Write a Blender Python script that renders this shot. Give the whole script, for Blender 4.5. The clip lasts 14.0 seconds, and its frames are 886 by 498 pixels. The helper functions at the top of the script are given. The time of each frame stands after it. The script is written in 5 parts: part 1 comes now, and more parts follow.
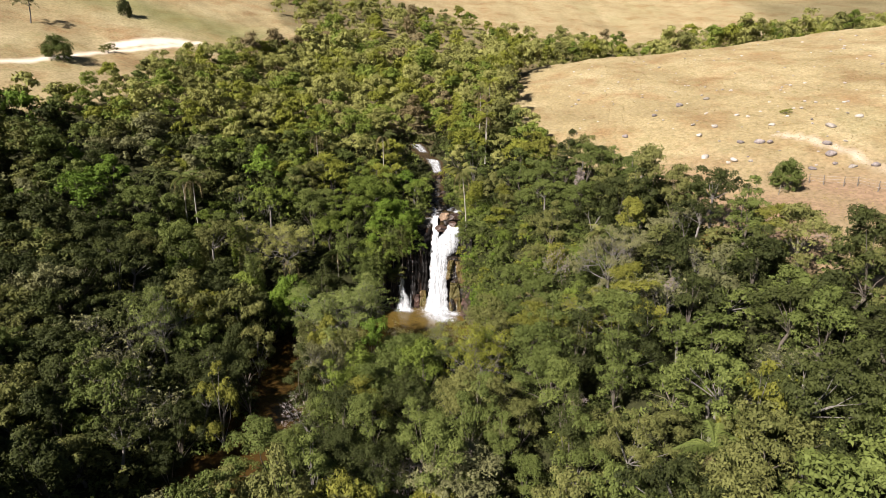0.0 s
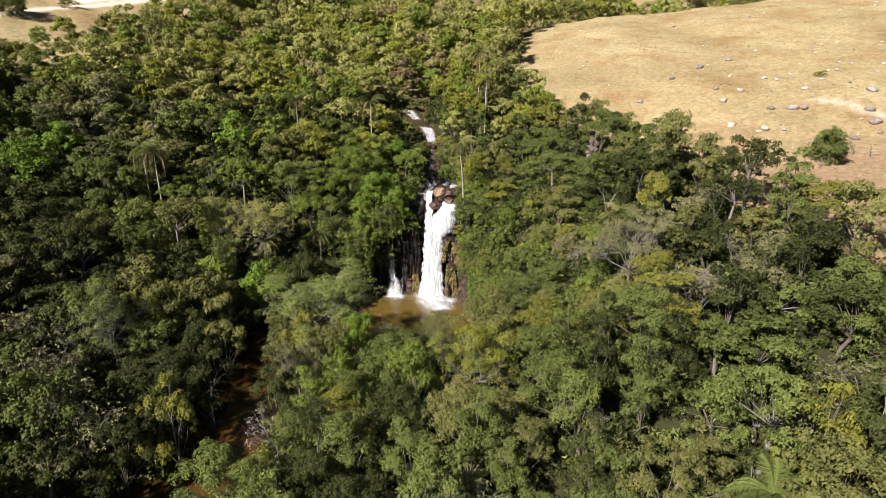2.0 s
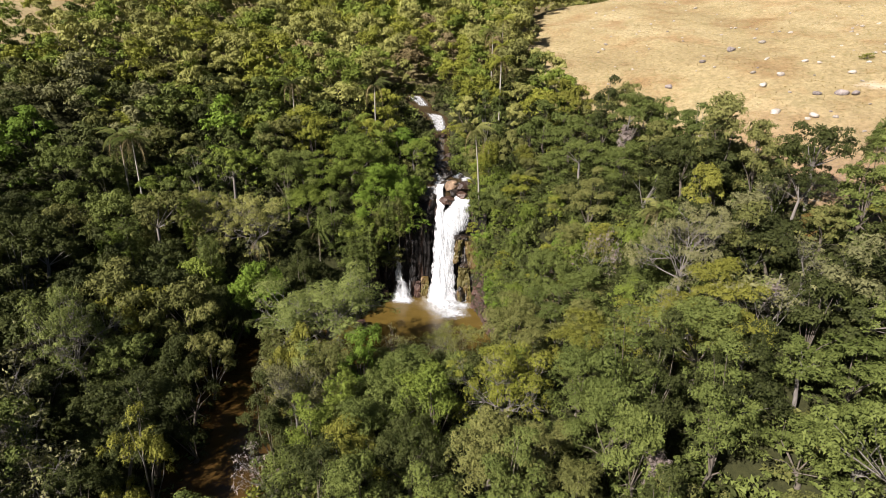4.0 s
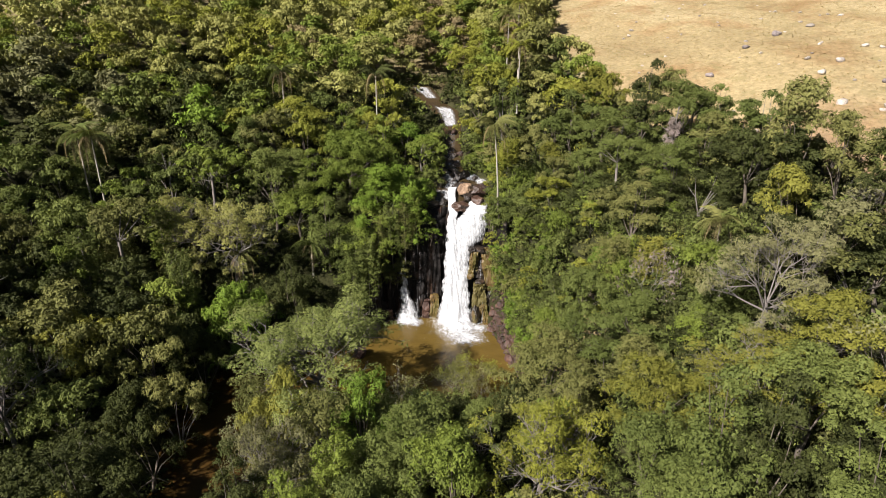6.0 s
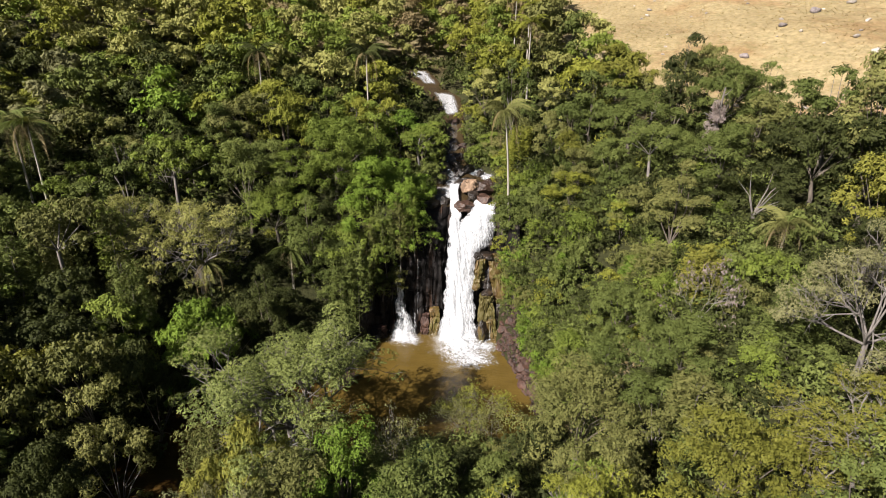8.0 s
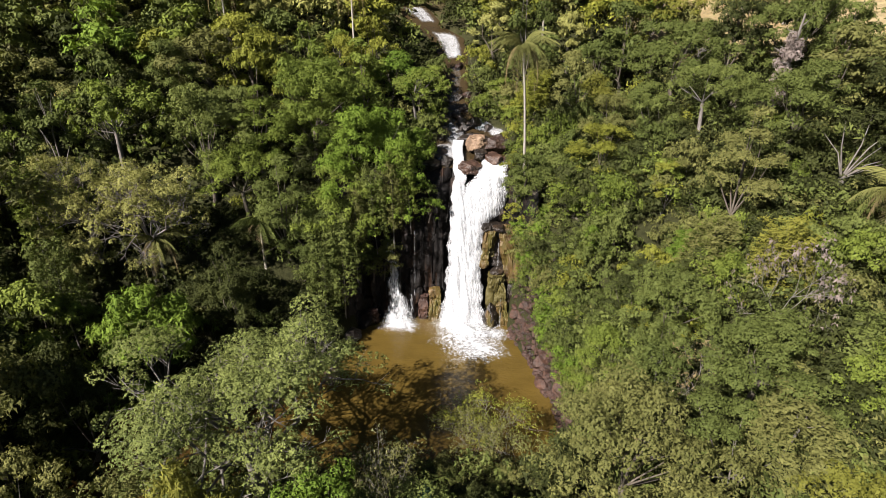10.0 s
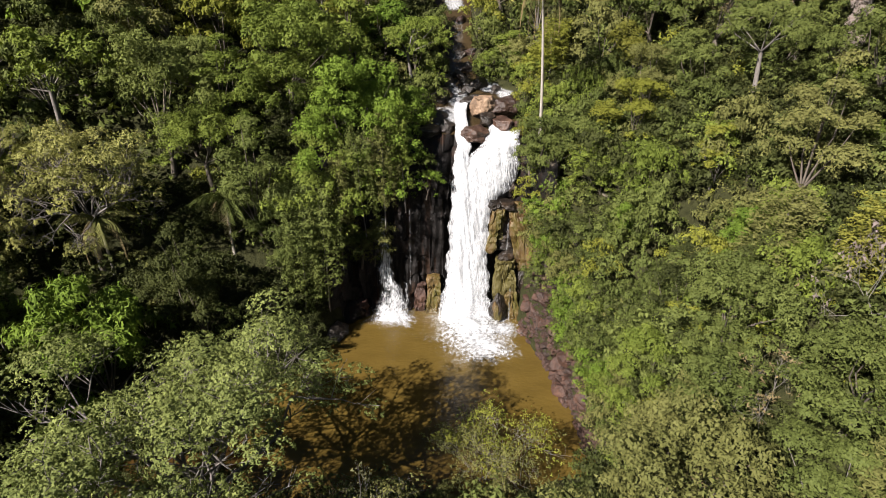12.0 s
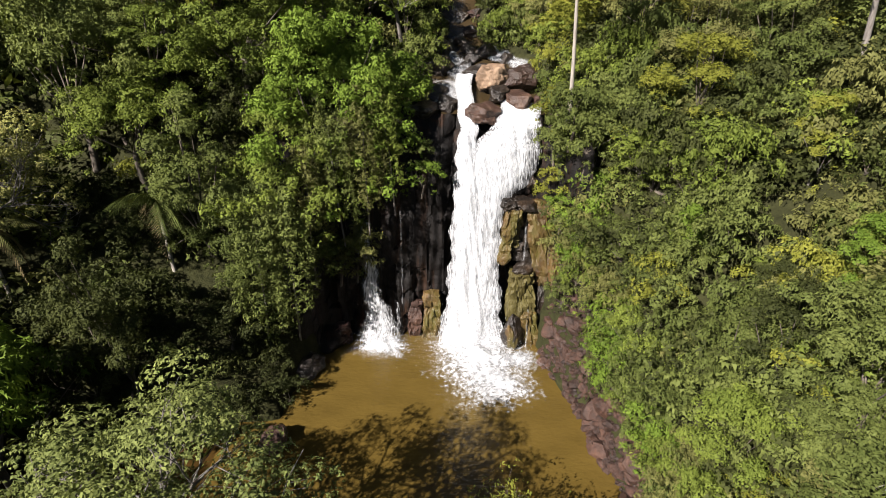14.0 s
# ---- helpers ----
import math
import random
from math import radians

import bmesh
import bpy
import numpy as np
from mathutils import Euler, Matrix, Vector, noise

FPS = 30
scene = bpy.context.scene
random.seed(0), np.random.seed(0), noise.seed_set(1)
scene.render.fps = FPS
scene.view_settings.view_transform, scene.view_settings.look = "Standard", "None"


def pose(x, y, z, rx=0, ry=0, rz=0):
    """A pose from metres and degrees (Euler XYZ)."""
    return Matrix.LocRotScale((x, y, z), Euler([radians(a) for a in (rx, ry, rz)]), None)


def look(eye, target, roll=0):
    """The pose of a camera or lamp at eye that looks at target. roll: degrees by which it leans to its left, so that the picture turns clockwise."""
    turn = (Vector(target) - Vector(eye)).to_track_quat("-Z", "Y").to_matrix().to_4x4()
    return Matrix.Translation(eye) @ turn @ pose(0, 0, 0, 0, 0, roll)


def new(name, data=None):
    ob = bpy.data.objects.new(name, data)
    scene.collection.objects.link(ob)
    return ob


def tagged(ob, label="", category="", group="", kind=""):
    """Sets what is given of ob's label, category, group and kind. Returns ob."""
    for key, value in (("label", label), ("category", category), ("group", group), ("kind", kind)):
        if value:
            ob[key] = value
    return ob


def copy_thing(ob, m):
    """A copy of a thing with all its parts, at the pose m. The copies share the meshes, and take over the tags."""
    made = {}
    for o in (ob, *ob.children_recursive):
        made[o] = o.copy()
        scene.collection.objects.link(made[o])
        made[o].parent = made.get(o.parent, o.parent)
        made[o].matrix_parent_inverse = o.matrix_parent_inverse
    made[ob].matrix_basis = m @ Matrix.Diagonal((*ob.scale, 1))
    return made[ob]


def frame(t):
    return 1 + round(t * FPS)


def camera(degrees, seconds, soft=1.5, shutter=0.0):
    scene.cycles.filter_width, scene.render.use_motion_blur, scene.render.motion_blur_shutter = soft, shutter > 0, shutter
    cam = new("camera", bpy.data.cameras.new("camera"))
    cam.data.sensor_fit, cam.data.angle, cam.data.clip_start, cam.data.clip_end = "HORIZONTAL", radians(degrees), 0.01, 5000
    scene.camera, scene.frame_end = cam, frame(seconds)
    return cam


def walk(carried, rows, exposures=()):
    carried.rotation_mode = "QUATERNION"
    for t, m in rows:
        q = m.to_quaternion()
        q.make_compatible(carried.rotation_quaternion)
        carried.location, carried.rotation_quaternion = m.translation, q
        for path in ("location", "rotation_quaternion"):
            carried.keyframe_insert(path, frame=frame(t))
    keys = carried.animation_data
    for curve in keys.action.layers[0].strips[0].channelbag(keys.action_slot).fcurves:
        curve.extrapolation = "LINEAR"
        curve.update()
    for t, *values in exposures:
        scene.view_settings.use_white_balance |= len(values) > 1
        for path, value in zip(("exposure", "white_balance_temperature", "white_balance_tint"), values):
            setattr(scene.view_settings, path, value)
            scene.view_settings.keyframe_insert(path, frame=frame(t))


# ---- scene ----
cam = camera(77.2, 14.0, soft=0.7)
PATH = [
    (0, (3.133, -88.072, 36.572), (3.071, -86.16, 35.991), 0.6),
    (0.5, (3.163, -85.532, 36.164), (3.105, -83.631, 35.544), 0.6),
    (1, (3.161, -83.108, 35.854), (3.108, -81.22, 35.197), 0.7),
    (1.5, (3.109, -80.795, 35.59), (3.059, -78.912, 34.916), 0.7),
    (2, (3.061, -78.648, 35.378), (3.014, -76.771, 34.69), 0.7),
    (2.5, (2.796, -76.64, 34.927), (2.754, -74.767, 34.228), 0.9),
    (3, (2.207, -74.783, 34.512), (2.171, -72.914, 33.8), 1.0),
    (3.2, (1.96, -74.063, 34.373), (1.924, -72.196, 33.656), 1.0),
    (5.3, (-0.388, -64.512, 32.319), (-0.427, -62.644, 31.605), 0.7),
    (5.5, (-0.441, -63.372, 32.167), (-0.483, -61.505, 31.45), 0.8),
    (6, (-0.652, -60.832, 31.707), (-0.694, -58.968, 30.983), 0.7),
    (6.5, (-0.838, -58.512, 31.156), (-0.877, -56.649, 30.427), 0.7),
    (7, (-0.989, -56.397, 30.706), (-1.025, -54.538, 29.97), 0.7),
    (7.5, (-1.139, -54.435, 30.198), (-1.172, -52.578, 29.457), 0.7),
    (8, (-1.204, -52.317, 29.622), (-1.238, -50.459, 28.881), 0.6),
    (8.5, (-1.277, -50.084, 29.002), (-1.311, -48.235, 28.24), 0.6),
    (9, (-1.401, -47.844, 28.318), (-1.432, -46.017, 27.504), 0.5),
    (9.2, (-1.455, -47.01, 28.069), (-1.485, -45.191, 27.239), 0.5),
    (11.3, (-1.755, -38.98, 25.357), (-1.778, -37.204, 24.438), 0.5),
    (11.5, (-1.766, -38.493, 25.12), (-1.791, -36.722, 24.191), 0.6),
    (12, (-1.814, -37.453, 24.291), (-1.835, -35.689, 23.35), 0.6),
    (12.5, (-1.867, -36.245, 23.4), (-1.887, -34.488, 22.445), 0.6),
    (13, (-1.785, -34.522, 22.665), (-1.81, -32.771, 21.699), 0.3),
    (13.5, (-1.881, -32.314, 22.205), (-1.901, -30.57, 21.226), 0.3),
    (14, (-2.095, -29.332, 21.593), (-2.105, -27.592, 20.607), 0.3),
]
walk(cam, [(t, look(eye, aim, roll)) for t, eye, aim, roll in PATH])

# ---- light ----
SUN_AZ, SUN_EL = radians(-135), radians(39)   # azimuth from +y, clockwise
world = bpy.data.worlds.new("sky")
scene.world = world
world.use_nodes = True
wn = world.node_tree
sky = wn.nodes.new("ShaderNodeTexSky")
sky.sky_type, sky.sun_disc = "NISHITA", False
sky.sun_elevation, sky.sun_rotation = SUN_EL, SUN_AZ
wn.links.new(sky.outputs[0], wn.nodes["Background"].inputs[0])
wn.nodes["Background"].inputs[1].default_value = 0.021
sun = new("sun", bpy.data.lights.new("sun", "SUN"))
sun.data.energy, sun.data.angle, sun.data.color = 5.0, radians(0.5), (1.0, 0.918, 0.86)
sun_dir = Vector((math.sin(SUN_AZ) * math.cos(SUN_EL), math.cos(SUN_AZ) * math.cos(SUN_EL), math.sin(SUN_EL)))
sun.matrix_world = look(sun_dir * 100, (0, 0, 0))
scene.view_settings.exposure = 1.65


# ---- materials ----
def material(name):
    m = bpy.data.materials.new(name)
    m.use_nodes = True
    return m, m.node_tree.nodes, m.node_tree.links, m.node_tree.nodes["Principled BSDF"]


def ramp(nodes, stops):
    r = nodes.new("ShaderNodeValToRGB")
    while len(r.color_ramp.elements) < len(stops):
        r.color_ramp.elements.new(0.5)
    for e, (p, c) in zip(r.color_ramp.elements, stops):
        e.position, e.color = p, (*c, 1)
    return r


def noise_tex(nodes, links, scale, detail=4.0, rough=0.55, coord="Object", stretch=None):
    c = nodes.new("ShaderNodeTexCoord")
    n = nodes.new("ShaderNodeTexNoise")
    n.inputs["Scale"].default_value, n.inputs["Detail"].default_value, n.inputs["Roughness"].default_value = scale, detail, rough
    if stretch:
        mp = nodes.new("ShaderNodeMapping")
        mp.inputs["Scale"].default_value = stretch
        links.new(c.outputs[coord], mp.inputs[0])
        links.new(mp.outputs[0], n.inputs["Vector"])
    else:
        links.new(c.outputs[coord], n.inputs["Vector"])
    return n


def mix_rgb(nodes, links, fac, a, b, kind="MIX"):
    m = nodes.new("ShaderNodeMix")
    m.data_type, m.blend_type = "RGBA", kind
    for sock, v in ((m.inputs[0], fac), (m.inputs[6], a), (m.inputs[7], b)):
        if isinstance(v, (int, float)):
            sock.default_value = v
        elif isinstance(v, tuple):
            sock.default_value = (*v, 1)
        else:
            links.new(v, sock)
    return m.outputs[2]


def bump(nodes, links, height, bsdf, strength=0.5, distance=0.1):
    b = nodes.new("ShaderNodeBump")
    b.inputs["Strength"].default_value, b.inputs["Distance"].default_value = strength, distance
    links.new(height, b.inputs["Height"])
    links.new(b.outputs[0], bsdf.inputs["Normal"])


def leaf_material(name, dark, light, spread=0.55, gloss=0.6):
    """Leaves: a colour for each leaf and each tree, with light passing through."""
    m, n, l, p = material(name)
    geo, info = n.new("ShaderNodeNewGeometry"), n.new("ShaderNodeObjectInfo")
    r = ramp(n, [(0.0, dark), (0.55, tuple((a + b) / 2 for a, b in zip(dark, light))), (1.0, light)])
    mid = n.new("ShaderNodeMath")
    mid.operation = "MULTIPLY_ADD"
    own = n.new("ShaderNodeAttribute")
    own.attribute_name = "tone"
    both = n.new("ShaderNodeMath")
    both.operation = "ADD"
    l.new(info.outputs["Random"], both.inputs[0])
    l.new(own.outputs["Fac"], both.inputs[1])
    wrap = n.new("ShaderNodeMath")
    wrap.operation = "FRACT"
    l.new(both.outputs[0], wrap.inputs[0])
    l.new(wrap.outputs[0], mid.inputs[0])
    mid.inputs[1].default_value, mid.inputs[2].default_value = spread, 0.5 - spread / 2
    jit = n.new("ShaderNodeMath")
    jit.operation = "MULTIPLY_ADD"
    l.new(geo.outputs["Random Per Island"], jit.inputs[0])
    jit.inputs[1].default_value = 0.3
    l.new(mid.outputs[0], jit.inputs[2])
    sub = n.new("ShaderNodeMath")
    sub.operation = "SUBTRACT"
    clump = n.new("ShaderNodeAttribute")
    clump.attribute_name = "clump"
    tone = n.new("ShaderNodeMath")
    tone.operation = "ADD"
    l.new(jit.outputs[0], tone.inputs[0])
    l.new(clump.outputs["Fac"], tone.inputs[1])
    l.new(tone.outputs[0], sub.inputs[0])
    sub.inputs[1].default_value = 0.15
    l.new(sub.outputs[0], r.inputs[0])
    l.new(r.outputs[0], p.inputs["Base Color"])
    p.inputs["Roughness"].default_value = gloss
    p.inputs["Specular IOR Level"].default_value = 0.05
    tr = n.new("ShaderNodeBsdfTranslucent")
    warm = mix_rgb(n, l, 1.0, r.outputs[0], (1.0, 1.0, 0.45), "MULTIPLY")
    l.new(warm, tr.inputs[0])
    mx = n.new("ShaderNodeMixShader")
    mx.inputs[0].default_value = 0.13
    l.new(p.outputs[0], mx.inputs[1])
    l.new(tr.outputs[0], mx.inputs[2])
    l.new(mx.outputs[0], n["Material Output"].inputs[0])
    return m


LEAF = {
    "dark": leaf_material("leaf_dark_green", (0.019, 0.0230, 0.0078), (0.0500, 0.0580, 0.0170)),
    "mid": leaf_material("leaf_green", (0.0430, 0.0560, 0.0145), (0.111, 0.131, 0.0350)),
    "olive": leaf_material("leaf_olive", (0.06, 0.0648, 0.0195), (0.141, 0.141, 0.0460)),
    "fresh": leaf_material("leaf_fresh_green", (0.0580, 0.0800, 0.0140), (0.142, 0.174, 0.032)),
    "yellow": leaf_material("leaf_yellow_green", (0.0792, 0.0888, 0.0134), (0.174, 0.1788, 0.0299)),
    "bright": leaf_material("leaf_bright_green", (0.050, 0.0840, 0.0115), (0.120, 0.174, 0.0250)),
    "grey": leaf_material("leaf_grey_green", (0.075, 0.0768, 0.0341), (0.159, 0.1548, 0.0722)),
    "dry": leaf_material("leaf_dry_brown", (0.096, 0.0732, 0.0341), (0.186, 0.15, 0.08)),
    "teal": leaf_material("leaf_blue_green", (0.0216, 0.045, 0.0232), (0.054, 0.096, 0.0542)),
    # for airy pale trees, and for the far wood, where it imitates haze
    "pale": leaf_material("leaf_pale_green", (0.124, 0.126, 0.0360), (0.232, 0.230, 0.0740)),
    "sage": leaf_material("leaf_sage_green", (0.046, 0.0600, 0.0180), (0.208, 0.236, 0.0700), 0.1),
    "gold": leaf_material("leaf_golden_olive", (0.074, 0.077, 0.0135), (0.150, 0.148, 0.0290)),
    "mauve": leaf_material("leaf_greyish_mauve", (0.120, 0.098, 0.088), (0.230, 0.190, 0.175)),
    "rust": leaf_material("leaf_rust", (0.084, 0.051, 0.0155), (0.168, 0.111, 0.0361)),
}


def bark_material(name, dark, light):
    m, n, l, p = material(name)
    t = noise_tex(n, l, 3.0, 6, 0.65, stretch=(3, 3, 0.5))
    r = ramp(n, [(0.3, dark), (0.7, light)])
    l.new(t.outputs[0], r.inputs[0])
    l.new(r.outputs[0], p.inputs["Base Color"])
    p.inputs["Roughness"].default_value = 0.9
    bump(n, l, t.outputs[0], p, 0.6, 0.04)
    return m


BARK = bark_material("bark_grey_brown", (0.040, 0.0320, 0.0240), (0.1050, 0.0880, 0.0680))
BARK_GREY = bark_material("bark_weathered_grey", (0.0600, 0.0520, 0.0450), (0.1500, 0.1360, 0.1220))
BARK_PALE = bark_material("bark_pale", (0.1612, 0.1426, 0.1178), (0.31, 0.2852, 0.248))


def ground_material():
    m, n, l, p = material("hillside_ground")
    at = n.new("ShaderNodeAttribute")
    at.attribute_name = "cover"
    sep = n.new("ShaderNodeSeparateColor")
    l.new(at.outputs["Color"], sep.inputs[0])
    big = noise_tex(n, l, 0.05, 5, 0.6)
    fine = noise_tex(n, l, 1.6, 8, 0.75)
    grass = ramp(n, [(0.25, (0.182, 0.140, 0.0780)), (0.5, (0.250, 0.200, 0.1160)), (0.75, (0.305, 0.252, 0.1580))])
    l.new(big.outputs[0], grass.inputs[0])
    tuft = ramp(n, [(0.32, (0.56, 0.58, 0.52)), (0.62, (1.08, 1.07, 1.0))])
    l.new(fine.outputs[0], tuft.inputs[0])
    dry = mix_rgb(n, l, 1.0, grass.outputs[0], tuft.outputs[0], "MULTIPLY")
    patch = noise_tex(n, l, 0.11, 5, 0.65)
    pk = ramp(n, [(0.48, (0, 0, 0)), (0.68, (1, 1, 1))])
    l.new(patch.outputs[0], pk.inputs[0])
    dry = mix_rgb(n, l, pk.outputs[0], dry, mix_rgb(n, l, 1.0, dry, (0.80, 0.66, 0.60), "MULTIPLY"))
    spot = noise_tex(n, l, 0.55, 4, 0.6)
    sk = ramp(n, [(0.56, (0, 0, 0)), (0.66, (0.6, 0.6, 0.6))])
    l.new(spot.outputs[0], sk.inputs[0])
    dry = mix_rgb(n, l, sk.outputs[0], dry, (0.144, 0.123, 0.057))
    green = mix_rgb(n, l, sep.outputs[1], dry, (0.078, 0.096, 0.027))
    bare = mix_rgb(n, l, sep.outputs[2], green, (0.50, 0.43, 0.35))
    heath = n.new("ShaderNodeAttribute")
    heath.attribute_name = "heath"
    bare = mix_rgb(n, l, heath.outputs["Fac"], bare, mix_rgb(n, l, 1.0, (0.192, 0.129, 0.087), tuft.outputs[0], "MULTIPLY"))
    # forest soil, coloured near black to deepen the shade under the trees
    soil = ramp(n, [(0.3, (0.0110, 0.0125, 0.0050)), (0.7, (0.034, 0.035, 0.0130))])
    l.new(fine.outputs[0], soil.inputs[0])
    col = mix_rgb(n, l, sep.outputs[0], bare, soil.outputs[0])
    l.new(col, p.inputs["Base Color"])
    p.inputs["Roughness"].default_value = 0.95
    p.inputs["Specular IOR Level"].default_value = 0.1
    bump(n, l, fine.outputs[0], p, 0.7, 0.25)
    return m


GROUND = ground_material()


def water_material(name, base, rough, scale, strength):
    m, n, l, p = material(name)
    t = noise_tex(n, l, 0.35, 5, 0.6, stretch=(1, 2.2, 1))
    r = ramp(n, [(0.3, tuple(c * 0.86 for c in base)), (0.7, tuple(c * 1.12 for c in base))])
    l.new(t.outputs[0], r.inputs[0])
    l.new(r.outputs[0], p.inputs["Base Color"])
    p.inputs["Roughness"].default_value, p.inputs["IOR"].default_value = rough, 1.33
    w = noise_tex(n, l, scale, 4, 0.6, stretch=(1, 1.8, 1))
    bump(n, l, w.outputs[0], p, strength, 0.08)
    return m


POOL = water_material("muddy_pool_water", (0.072, 0.048, 0.0114), 0.10, 2.2, 0.4)
# the same brown water as the pool, darkened to stand in for tree shade
SHADED_RIVER_WATER = water_material("shade_tinted_river_water", (0.040, 0.023, 0.0065), 0.10, 2.2, 0.4)
BROOK = water_material("dark_brook_water", (0.030, 0.021, 0.010), 0.12, 3.0, 0.5)


def foam_material(name, gaps, stretch, soft=0.12):
    """Broken white water: opaque where thick, open in streaks."""
    m, n, l, p = material(name)
    p.inputs["Roughness"].default_value = 0.6
    tr = n.new("ShaderNodeBsdfTransparent")
    t = noise_tex(n, l, 1.0, 7, 0.7, stretch=stretch)
    white = ramp(n, [(0.32, (0.24, 0.255, 0.28)), (0.60, (0.56, 0.575, 0.59))])
    l.new(t.outputs[0], white.inputs[0])
    l.new(white.outputs[0], p.inputs["Base Color"])
    bump(n, l, t.outputs[0], p, 0.35, 0.06)
    r = ramp(n, [(gaps, (0, 0, 0)), (gaps + soft, (1, 1, 1))])
    thick = n.new("ShaderNodeAttribute")
    thick.attribute_name = "thick"
    add = n.new("ShaderNodeMath")
    add.operation = "ADD"
    l.new(t.outputs[0], add.inputs[0])
    l.new(thick.outputs["Fac"], add.inputs[1])
    l.new(add.outputs[0], r.inputs[0])
    mx = n.new("ShaderNodeMixShader")
    l.new(r.outputs[0], mx.inputs[0])
    l.new(tr.outputs[0], mx.inputs[1])
    l.new(p.outputs[0], mx.inputs[2])
    l.new(mx.outputs[0], n["Material Output"].inputs[0])
    return m


FALL = foam_material("falling_water", 0.27, (15, 15, 0.8), 0.42)
VEIL = foam_material("thin_falling_water", 0.36, (15, 15, 0.8), 0.40)
FOAM = foam_material("foam", 0.36, (4.5, 4.5, 4.5), 0.42)


def rock_material(name, dark, mid, light, moss=0.0, rough=0.6, grain=(1, 1, 0.55), shine=0.5):
    m, n, l, p = material(name)
    a = noise_tex(n, l, 0.9, 6, 0.65, stretch=grain)
    b = noise_tex(n, l, 5.0, 8, 0.7)
    r = ramp(n, [(0.30, dark), (0.52, mid), (0.75, light)])
    l.new(a.outputs[0], r.inputs[0])
    g = ramp(n, [(0.35, (0.55, 0.55, 0.55)), (0.65, (1.1, 1.1, 1.1))])
    l.new(b.outputs[0], g.inputs[0])
    col = mix_rgb(n, l, 1.0, r.outputs[0], g.outputs[0], "MULTIPLY")
    own = n.new("ShaderNodeObjectInfo")
    tone = ramp(n, [(0.0, (0.62, 0.60, 0.58)), (1.0, (1.3, 1.28, 1.26))])
    l.new(own.outputs["Random"], tone.inputs[0])
    col = mix_rgb(n, l, 1.0, col, tone.outputs[0], "MULTIPLY")
    if moss:
        c = noise_tex(n, l, 0.7, 4, 0.6, stretch=(1.4, 1.4, 0.5))
        k = ramp(n, [(0.5 - moss * 0.2, (0, 0, 0)), (0.62, (1, 1, 1))])
        l.new(c.outputs[0], k.inputs[0])
        col = mix_rgb(n, l, k.outputs[0], col, (0.064, 0.054, 0.010))
    l.new(col, p.inputs["Base Color"])
    p.inputs["Roughness"].default_value, p.inputs["Specular IOR Level"].default_value = rough, shine
    bump(n, l, b.outputs[0], p, 0.8, 0.12)
    return m


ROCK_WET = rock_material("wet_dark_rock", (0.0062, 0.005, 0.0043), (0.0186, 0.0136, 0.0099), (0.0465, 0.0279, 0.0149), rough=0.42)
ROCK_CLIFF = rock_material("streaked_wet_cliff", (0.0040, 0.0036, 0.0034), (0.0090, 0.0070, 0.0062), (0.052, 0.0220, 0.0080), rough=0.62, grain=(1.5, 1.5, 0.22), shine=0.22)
ROCK_ORANGE = rock_material("ochre_mossy_rock", (0.0087, 0.0062, 0.0043), (0.093, 0.0446, 0.0136), (0.186, 0.0961, 0.0322), moss=0.75, rough=0.5, grain=(1.1, 1.1, 0.5))
ROCK_MOSS = rock_material("mossy_green_rock", (0.0160, 0.0120, 0.0040), (0.0620, 0.0480, 0.0090), (0.1250, 0.0880, 0.0190), moss=1.4, rough=0.6, grain=(1.2, 1.2, 0.5))
ROCK_BROWN = rock_material("brown_boulder_rock", (0.0130, 0.0060, 0.0040), (0.0420, 0.0180, 0.0105), (0.0950, 0.0480, 0.0300), rough=0.62)
ROCK_RED = rock_material("red_brown_boulder_rock", (0.0161, 0.0087, 0.0056), (0.0446, 0.0232, 0.0151), (0.1054, 0.065, 0.0439), rough=0.45)
ROCK_TAN = rock_material("tan_boulder_rock", (0.0992, 0.062, 0.0372), (0.2232, 0.1488, 0.093), (0.31, 0.2232, 0.1488), rough=0.7)
ROCK_PALE = rock_material("pale_field_stone", (0.2108, 0.186, 0.155), (0.341, 0.31, 0.2728), (0.4464, 0.4216, 0.3844), rough=0.85)
ROCK_DUSK = rock_material("grey_field_rock", (0.0744, 0.062, 0.062), (0.1612, 0.1395, 0.1333), (0.248, 0.217, 0.2046), rough=0.85)


# ---- mesh helpers ----
def mesh_from(name, verts, faces, mat, smooth=False):
    """A mesh from numpy arrays; all faces have the same number of corners."""
    me = bpy.data.meshes.new(name)
    verts, faces = np.asarray(verts, np.float32), np.asarray(faces, np.int32)
    k = faces.shape[1]
    me.vertices.add(len(verts))
    me.vertices.foreach_set("co", verts.ravel())
    me.loops.add(faces.size)
    me.loops.foreach_set("vertex_index", faces.ravel())
    me.polygons.add(len(faces))
    me.polygons.foreach_set("loop_start", np.arange(len(faces), dtype=np.int32) * k)
    me.update(calc_edges=True)
    me.polygons.foreach_set("use_smooth", np.full(len(faces), smooth))
    me.materials.append(mat)
    return me


